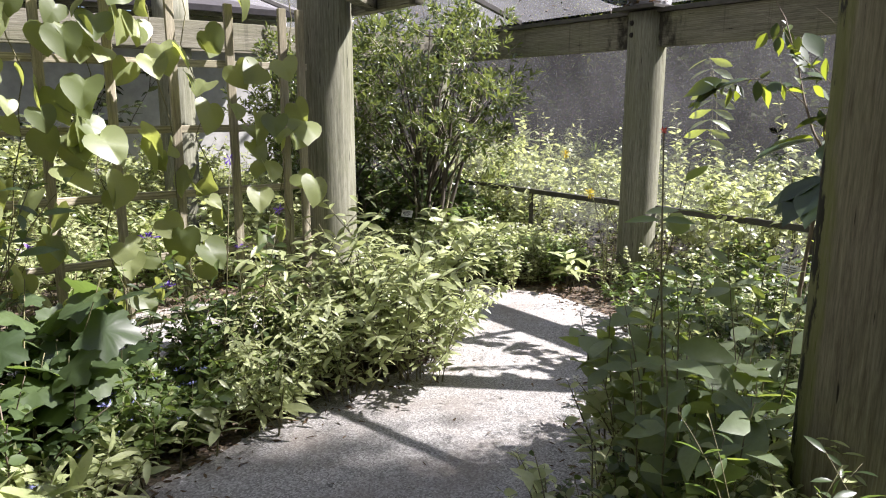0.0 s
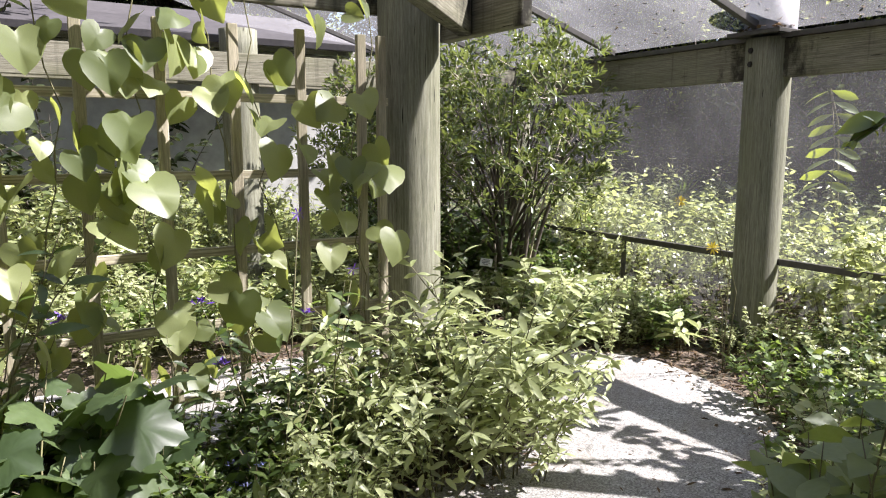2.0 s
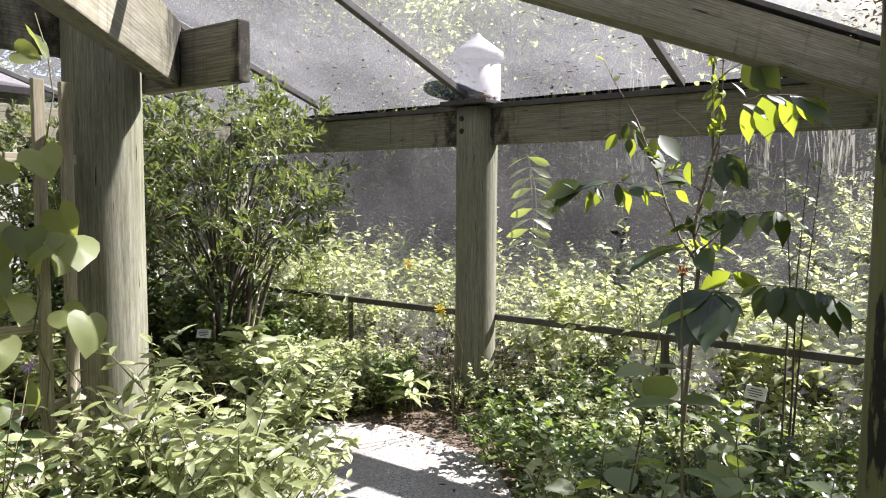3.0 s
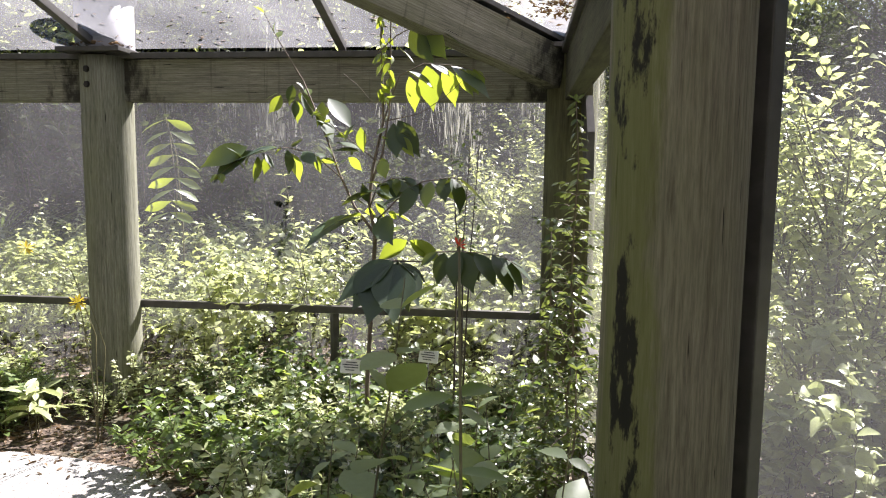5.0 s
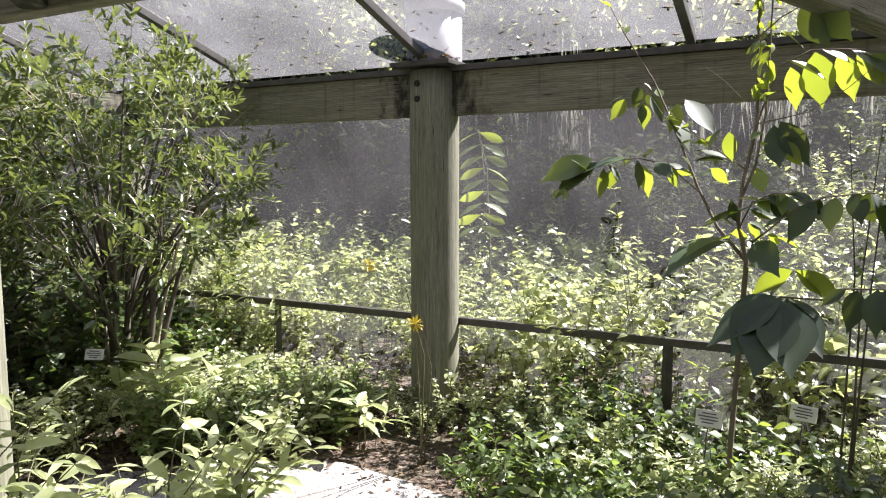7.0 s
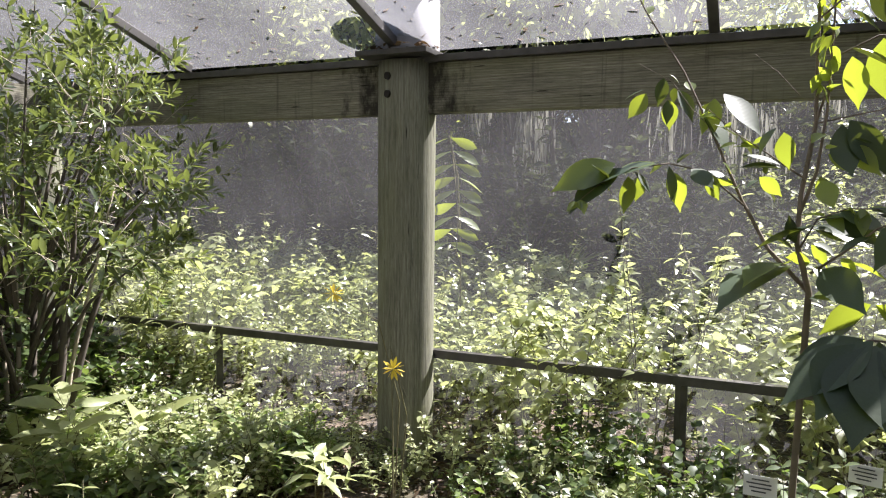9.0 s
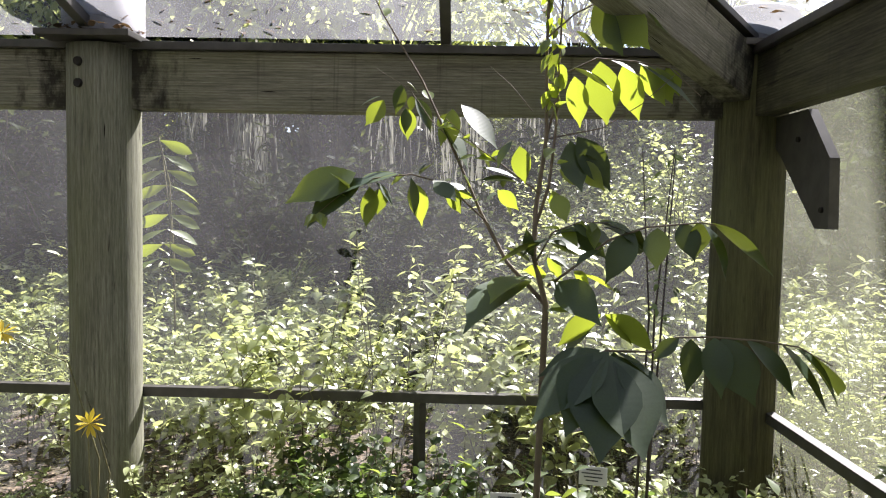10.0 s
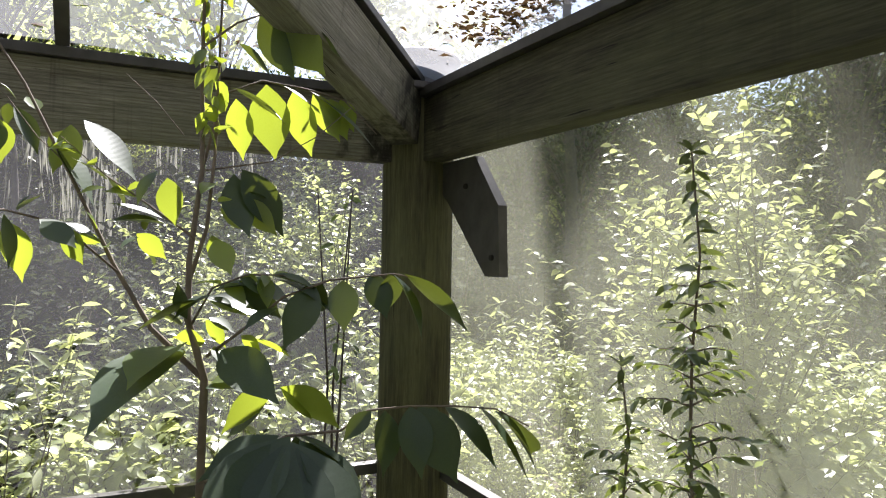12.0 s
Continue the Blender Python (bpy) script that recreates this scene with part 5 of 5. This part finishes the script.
def evergreen(seed, lobes, shoots):
    """A many-stemmed small tree: crown lobes on limbs, each full of upturned leafy shoots."""
    r = random.Random(seed)
    thing = tagged(new("evergreen_shrub_tree"), "multi-stemmed small tree with glossy narrow leaves", "tree")
    tubes, dark_tubes, poses = [], [], []
    for k in range(9):
        a = r.uniform(0, 6.283)
        pts = stalk(r, (0.14 * math.cos(a), 0.14 * math.sin(a), -0.05), a, r.uniform(0.03, 0.2), r.uniform(1.3, 2.2), 0.15, 8, 0.025)
        (tubes if k < 3 else dark_tubes).append(tube_data(pts, [(0.019 if k < 3 else 0.03) * (1 - 0.75 * i / 8) for i in range(9)], 8))
    for c in range(lobes):
        a = 6.283 * (c * 0.618 % 1.0)
        up = (c + 0.5) / lobes
        rad = (0.35 + 0.5 * math.sin(math.pi * (0.15 + 0.75 * up))) * r.uniform(0.75, 1.15)
        centre = Vector((math.cos(a) * rad, math.sin(a) * rad, 1.12 + 1.32 * up + r.uniform(-0.1, 0.1)))
        root = Vector((0.1 * math.cos(a), 0.1 * math.sin(a), 0.5 + 0.7 * up))
        dark_tubes.append(tube_data([root, root.lerp(centre, 0.5) + Vector((0, 0, 0.1)), centre], [0.014, 0.009, 0.004], 6))
        size = r.uniform(0.24, 0.4)
        for k in range(shoots):
            d = Vector((r.gauss(0, 1), r.gauss(0, 1), r.gauss(0.25, 0.75))).normalized()
            q = centre + Vector((d.x, d.y, d.z * 0.8)) * size * r.uniform(0.3, 1.0)
            axis = (d + Vector((0, 0, r.uniform(0.0, 0.8)))).normalized()
            n, length = r.randint(9, 14), r.uniform(0.09, 0.22)
            tubes.append(tube_data([q - axis * 0.05, q + axis * length], [0.0025, 0.0012], 4))
            side = axis.orthogonal().normalized()
            for i in range(n):
                f = i / (n - 1)
                w = i * 2.4
                out = Matrix.Rotation(w, 3, axis) @ side
                open_ = 1.15 - 0.75 * f + r.uniform(-0.15, 0.15)
                poses.append(leaf_pose(r, q + axis * length * (0.15 + 0.85 * f), out * math.sin(open_) + axis * math.cos(open_), r.uniform(0.065, 0.115) * (1 - 0.35 * f * f), r.uniform(-0.5, 0.5)))
    for name, data, mat in (("stem", tubes, M_PALEBARK), ("trunk", dark_tubes, M_BARK)):
        v, f = join_data(data)
        tagged(part(name, mesh_of(name, v, f, mat), None, thing), kind="stuff")
    v, f = leaf_data(blade(0.31, 0.3, 0.12, (0.0, 0.7, 1.0, 0.8, 0.0)), poses)
    tagged(part("crown", mesh_of("crown", v, f, L_BAY), None, thing), kind="stuff")
    return thing


bay = evergreen(4, 30, 21)
put(bay, -0.78, 7.75, 40, 1.0)
put(bay, -1.75, 7.9, 200, 0.9)

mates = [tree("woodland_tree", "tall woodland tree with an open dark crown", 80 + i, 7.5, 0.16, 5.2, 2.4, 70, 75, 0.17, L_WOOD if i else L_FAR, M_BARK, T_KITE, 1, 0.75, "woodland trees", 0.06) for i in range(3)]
r = random.Random(9)
for k in range(78):
    u, v = r.uniform(-16, 20), (r.uniform(-22, -14) if k % 2 else r.uniform(-13.5, -11.5))
    p = g(u, v)
    low = p.x > 5 and 2.0 < p.y < 1.1 * p.x + 4.0
    put(mates[k % 3], p.x, p.y, r.uniform(0, 360), r.uniform(0.62, 0.82) if low else r.uniform(1.0, 1.2) if v > -14 else r.uniform(1.2, 1.6))
for k in range(24):
    u, v = r.uniform(-20, -10), r.uniform(-8, 14)
    p = g(u, v)
    low = p.x > 5 and 2.0 < p.y < 1.1 * p.x + 4.0
    put(mates[k % 3], p.x, p.y, r.uniform(0, 360), r.uniform(0.62, 0.82) if low else r.uniform(0.7, 1.15))
for k in range(10):
    p = g(r.uniform(9.8, 14), r.uniform(-7, -1.5))
    put(mates[k % 3], p.x, p.y, r.uniform(0, 360), r.uniform(0.8, 1.1))
for k in range(16):
    u, v = r.uniform(13, 22), r.uniform(-6, 16)
    p = g(u, v)
    put(mates[k % 3], p.x, p.y, r.uniform(0, 360), r.uniform(0.8, 1.25))
for k in range(16):
    a, d = radians(-24 + 3.2 * k), r.uniform(13, 20)
    put(mates[k % 3], 0.4 + d * math.cos(a), 3.8 + d * math.sin(a), r.uniform(0, 360), r.uniform(0.72, 0.86))
# Added trees, mostly out of view, that block sky light from west and south.
for k in range(40):
    a, d = radians(112 + 5.6 * k), r.uniform(11, 17)
    put(mates[1 + k % 2], d * math.cos(a) - 1.0, 3.0 + d * math.sin(a), r.uniform(0, 360), r.uniform(1.25, 1.75))
# Nearer unseen trees, added to deepen the shaded sides of the posts.
for k in range(16):
    a, d = radians(158 + 10.5 * k), r.uniform(7.2, 9.8)
    put(mates[1 + k % 2], d * math.cos(a) - 0.5, 2.5 + d * math.sin(a), r.uniform(0, 360), r.uniform(1.4, 1.75))
sunny = [tree("sunlit_tree", "slim tree with a bright sunlit yellow-green crown", 96 + i, 4.2, 0.05, 3.75, 1.0, 26, 46, 0.17, L_OUT, M_BARK, blade(0.45, 0.25, 0.2), 1, 0.42, "sunlit trees", 0.05) for i in range(2)]
for u, v, sc_, t in ((3.9, -6.3, 1.3, 0), (1.9, -6.8, 1.35, 80), (6.3, -6.2, 1.3, 160), (0.1, -6.6, 1.3, 210), (8.6, -6.4, 1.35, 120), (5.2, -8.2, 1.65, 60), (-2.6, -6.6, 1.35, 300)):
    p = g(u, v)
    put(sunny[t % 40 == 0], p.x, p.y, t, sc_)
# Added tree, its crown out of view, set on the sun's line to shade the path.
shade = tree("tall_shade_tree", "added tall slim tree, crown out of view, that shades the path", 90, 13.8, 0.10, 13.0, 0.55, 20, 110, 0.15, L_FAR, M_BARK, T_KITE, 1, 0.5, lean=0.02)
put(shade, 10.9, 5.18, 0, 1.0)

# thicket outside the screens
scatter(thick + mound + weed, 135, in_bed(-2.5, 9.5, -4.4, -0.4), (-8, -3, 12, 18), (0.5, 1.25), 0.1, 4, 0.33)
scatter(thick + mound + weed, 90, in_bed(-4.5, -0.45, -1.0, 2.8), (-8, -6, 14, 18), (0.5, 1.2), 0.1, 5, 0.40)
scatter(thick + weed, 30, in_bed(-9, -3.4, 2.8, 9), (-8, -10, 14, 18), (0.8, 1.3), 0.1, 6, 0.5)
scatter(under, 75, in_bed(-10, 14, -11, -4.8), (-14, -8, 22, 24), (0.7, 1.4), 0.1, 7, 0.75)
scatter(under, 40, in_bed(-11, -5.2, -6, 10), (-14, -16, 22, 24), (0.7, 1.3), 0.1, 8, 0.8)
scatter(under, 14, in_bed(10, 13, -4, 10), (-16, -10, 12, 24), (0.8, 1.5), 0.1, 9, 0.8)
bright = plant("bright_leafed_shrub", "tall backlit bright green shrub outside the screen", "shrub", 95, T_OVATE, L_OUT, 0.078, 2.5, 13, 0.15, 0.2, 0.25, 36, 2, 0.42, 9, 0.1, 0.010, group="bright shrubs")
p = g(-1.5, 0.45)
put(bright, p.x, p.y, 0, 1.0)
for x, y, t, s in ((5.5, 6.5, 40, 0.95), (6.3, 7.3, 130, 1.05), (4.9, 7.0, 250, 0.8), (7.2, 7.5, 310, 1.1)):
    put(bright, x, y, t, s)


def compound_branch():
    """A stem outside the screen whose long leaf hangs in two rows of leaflets."""
    r = random.Random(2)
    thing = twig_plant("ladder_leaf_sapling", "sapling with one long bright leaf of paired leaflets", "sapling", [[(2.38, 8.7, 0), (2.35, 8.65, 1.2), (2.28, 8.56, 1.8), (2.17, 8.48, 2.12), (2.2, 8.46, 1.9), (2.24, 8.44, 1.5), (2.22, 8.43, 1.15)]], M_STEM, 0.008, 0.003)
    # Leaflets take the same painted backlit colour as the sapling.
    me = mesh_of("leaflet", *leaf_tuple(T_OBOV), L_SAPLIT)
    for k in range(9):
        z = 2.1 - 0.105 * k
        x = 2.17 + 0.07 * math.sin(k / 8 * 3.1)
        for s in (-1, 1):
            leaves_at(thing, me, (x, 8.47, z), (s * 0.9, -0.2 * s, -0.35), 0.25, r, 0.9 * s, "leaflet")
    thing.location = (-0.04, 0.01, 0.0)


compound_branch()


# ---------------------------------------------------------------- palmettos and moss
def palmetto(seed):
    r = random.Random(seed)
    thing = tagged(new("palmetto"), "fan-leaved palmetto in the wood", "palm", "palmettos")
    for k in range(9):
        a = k * 0.7 + r.uniform(-0.2, 0.2)
        tilt = r.uniform(0.3, 1.0)
        d = Vector((math.cos(a) * math.sin(tilt), math.sin(a) * math.sin(tilt), math.cos(tilt)))
        hub = d * r.uniform(0.5, 0.85)
        v, f = tube_data([(0, 0, 0), hub * 0.6 + Vector((0, 0, 0.05)), hub], [0.012, 0.009, 0.006], 5)
        frond = part("frond", mesh_of("frond", v, f, M_STEM), None, thing)
        poses = []
        side = d.cross(Vector((0, 0, 1))).normalized()
        for i in range(22):
            w = radians(-115 + 230 * i / 21)
            poses.append(leaf_pose(r, hub, d * math.cos(w) + side * math.sin(w) + Vector((0, 0, -0.12)), r.uniform(0.38, 0.5)))
        v, f = leaf_data(blade(0.07, 0.5, 0.2), poses)
        tagged(part("fan", mesh_of("fan", v, f, L_HERB), None, frond), kind="stuff")
    return thing


palms = [palmetto(1), palmetto(2)]
for u, v, s, t in ((3.6, -4.6, 1.15, 0), (4.4, -5.0, 1.2, 60), (2.6, -5.2, 1.0, 140), (7.0, -3.6, 1.2, 200), (0.4, -5.4, 1.1, 20), (6.6, 3.6, 0.9, 90)):
    p = g(u, v)
    put(palms[int(t) % 40 == 0], p.x, p.y, t, s)


def moss():
    r, poses = random.Random(6), []
    for c in range(17):
        u, v = r.uniform(-1, 8), r.uniform(-9.0, -6.2)
        p = g(u, v, r.uniform(2.5, 3.8))
        for k in range(30):
            q = p + Vector((r.gauss(0, 0.13), r.gauss(0, 0.13), r.gauss(0, 0.25)))
            poses.append(leaf_pose(r, q, (r.uniform(-0.08, 0.08), r.uniform(-0.08, 0.08), -1), r.uniform(0.25, 0.9), r.uniform(0, 3)))
    v, f = leaf_data(blade(0.05, 0.3, 0.12, (0.5, 1.0, 0.5, 0.9, 0.4, 0.0)), poses)
    tagged(part("spanish_moss", mesh_of("spanish_moss", v, f, M_MOSS), None), "grey strands of moss hanging from the wood", "moss", "", "stuff")


moss()


def far_wood():
    """A plain ring of distant wood."""
    w = Mat("distant_wood")
    f = w.noise(w.coords((1, 1, 0.5)), 0.6, 8)
    w.l(w.ramp(f, [(0.3, (0.012, 0.017, 0.01)), (0.6, (0.05, 0.065, 0.03)), (0.8, (0.10, 0.12, 0.05))]), w.b.inputs["Base Color"])
    w.set(Roughness=1.0)
    n, vs, fs = 72, [], []
    for k in range(n):
        a = 6.2832 * k / n
        for z in (-0.5, 9 + 4 * noise.noise((math.cos(a) * 5, math.sin(a) * 5, 0.3))):
            vs.append((1.5 + 62 * math.cos(a), 4.5 + 62 * math.sin(a), z))
    for k in range(n):
        j = (k + 1) % n
        fs.append((2 * k, 2 * j, 2 * j + 1, 2 * k + 1))
    tagged(part("backdrop", mesh_of("backdrop", vs, fs, w.m), None), "distant dark wood round the garden", "woods", "", "structure")


far_wood()


# ---------------------------------------------------------------- small things
def plant_label(x, y, h, turn, lean):
    thing = tagged(new("plant_label"), "white plant label on a thin dark stake", "label", "plant labels")
    v, f = tube_data([(0, 0, -0.02), (0, 0, h)], [0.004, 0.004], 6)
    part("stake", mesh_of("stake", v, f, M_METAL), None, thing)
    card = part("card", box_bm(0.115, 0.004, 0.075, 0.001, (0, 0, 0)), M_LABEL, thing, "white printed card")
    card.matrix_basis = pose(0, -0.008, h, -lean, 0, 0)
    for k, w in enumerate((0.06, 0.085, 0.075, 0.05)):
        bar = part("print_line", box_bm(w, 0.002, 0.005, 0, (0, 0, 0)), M_PRINT, card)
        bar.matrix_basis = pose(-0.005 * (k % 2), -0.0035, 0.022 - 0.014 * k)
    thing.matrix_basis = pose(x, y, 0, 0, 4, turn)


M_LABEL = plain("white_plastic_card", (0.8, 0.8, 0.77), 0.5, 0, 0.05)
M_PRINT = plain("grey_print", (0.08, 0.08, 0.09), 0.7, 0, 0.05)
plant_label(1.98, 5.12, 0.60, -38, 25)
plant_label(2.5, 5.1, 0.58, -48, 25)
plant_label(-0.95, 7.55, 0.53, -5, 30)


def litter(name, label, category, n, place, tpl, size, mat, flatness=0.25, seed=1):
    r, poses = random.Random(seed), []
    while len(poses) < n:
        p = place(r)
        if p is None:
            continue
        a = r.uniform(0, 6.283)
        m = leaf_pose(r, Vector(p), (math.cos(a), math.sin(a), r.uniform(-flatness, flatness)), size * r.uniform(0.4, 1.2), r.uniform(-flatness, flatness) * 2)
        poses.append(m)
    v, f = leaf_data(tpl, poses)
    tagged(part(name, mesh_of(name, v, f, mat), None), label, category, "", "stuff")


def on_bed(r):
    x, y = r.uniform(-2.8, 2.6), r.uniform(1.0, 8.0)
    d = gap_to(x, y, PATH_EDGE)
    if inside(x, y, PATH_EDGE):
        return (x, y, 0.02) if d < 0.3 and r.random() < 0.5 * (1 - d / 0.3) or r.random() < 0.012 else None
    return (x, y, r.uniform(0.008, 0.03)) if d < 1.2 else None


litter("mulch_chips", "dark brown bark mulch and fallen leaves", "mulch", 13000, on_bed, T_PETAL, 0.055, L_DRY, 0.45, 1)


def on_roof(r):
    if r.random() < 0.75:
        u, v = r.uniform(0.3, 8), min(3.0, abs(r.gauss(0, 0.55)))
        if v > u:
            return None
        return g(u, v, ROOF0 + 0.045 + SLOPE * v)
    u, v = min(3.0, abs(r.gauss(0, 0.5))), r.uniform(0.3, 3.1)
    if u > v:
        return None
    return g(u, v, ROOF0 + 0.045 + SLOPE * u)


litter("roof_leaf_debris", "small dry leaves lying on the roof screen", "leaf litter", 520, on_roof, T_PETAL, 0.06, L_DRY, 0.12, 2)


def heap(r):
    u = r.uniform(0.7, 2.1)
    return g(abs(r.gauss(0, 0.13)) + 0.02, u, ROOF0 + 0.05 + abs(r.gauss(0, 0.012)))


litter("roof_edge_heap", "heap of dark dead leaves along the roof edge", "leaf litter", 1300, heap, T_OVATE, 0.03, L_DRY, 0.2, 3)
litter("post_head_leaves", "dead leaves caught on the post head", "leaf litter", 90, lambda r: g(BAY + r.uniform(-0.2, 0.2), r.uniform(-0.05, 0.24), 2.455 + r.uniform(0, 0.02)), T_OVATE, 0.05, L_DRY, 0.3, 4)


def grit(r):
    x, y = r.uniform(-1.5, 1.2), r.uniform(1.5, 6.7)
    return (x, y, 0.010) if inside(x, y, PATH_EDGE) else None


def pebbles():
    r, vs, fs = random.Random(8), [], []
    n = 0
    while n < 9000:
        p = grit(r)
        if p is None:
            continue
        n += 1
        s = r.uniform(0.003, 0.012)
        o = len(vs)
        for dx, dy, dz in ((1, 0, 0), (0, 1, 0), (-1, 0, 0), (0, -1, 0), (0, 0, 0.8)):
            vs.append((p[0] + s * dx * r.uniform(0.7, 1.3), p[1] + s * dy * r.uniform(0.7, 1.3), p[2] + s * dz))
        fs += [(o, o + 1, o + 4), (o + 1, o + 2, o + 4), (o + 2, o + 3, o + 4), (o + 3, o, o + 4)]
    tagged(part("path_grit", mesh_of("path_grit", vs, fs, M_GRAVEL), None), "loose limestone grit on the path", "gravel", "", "stuff")


pebbles()
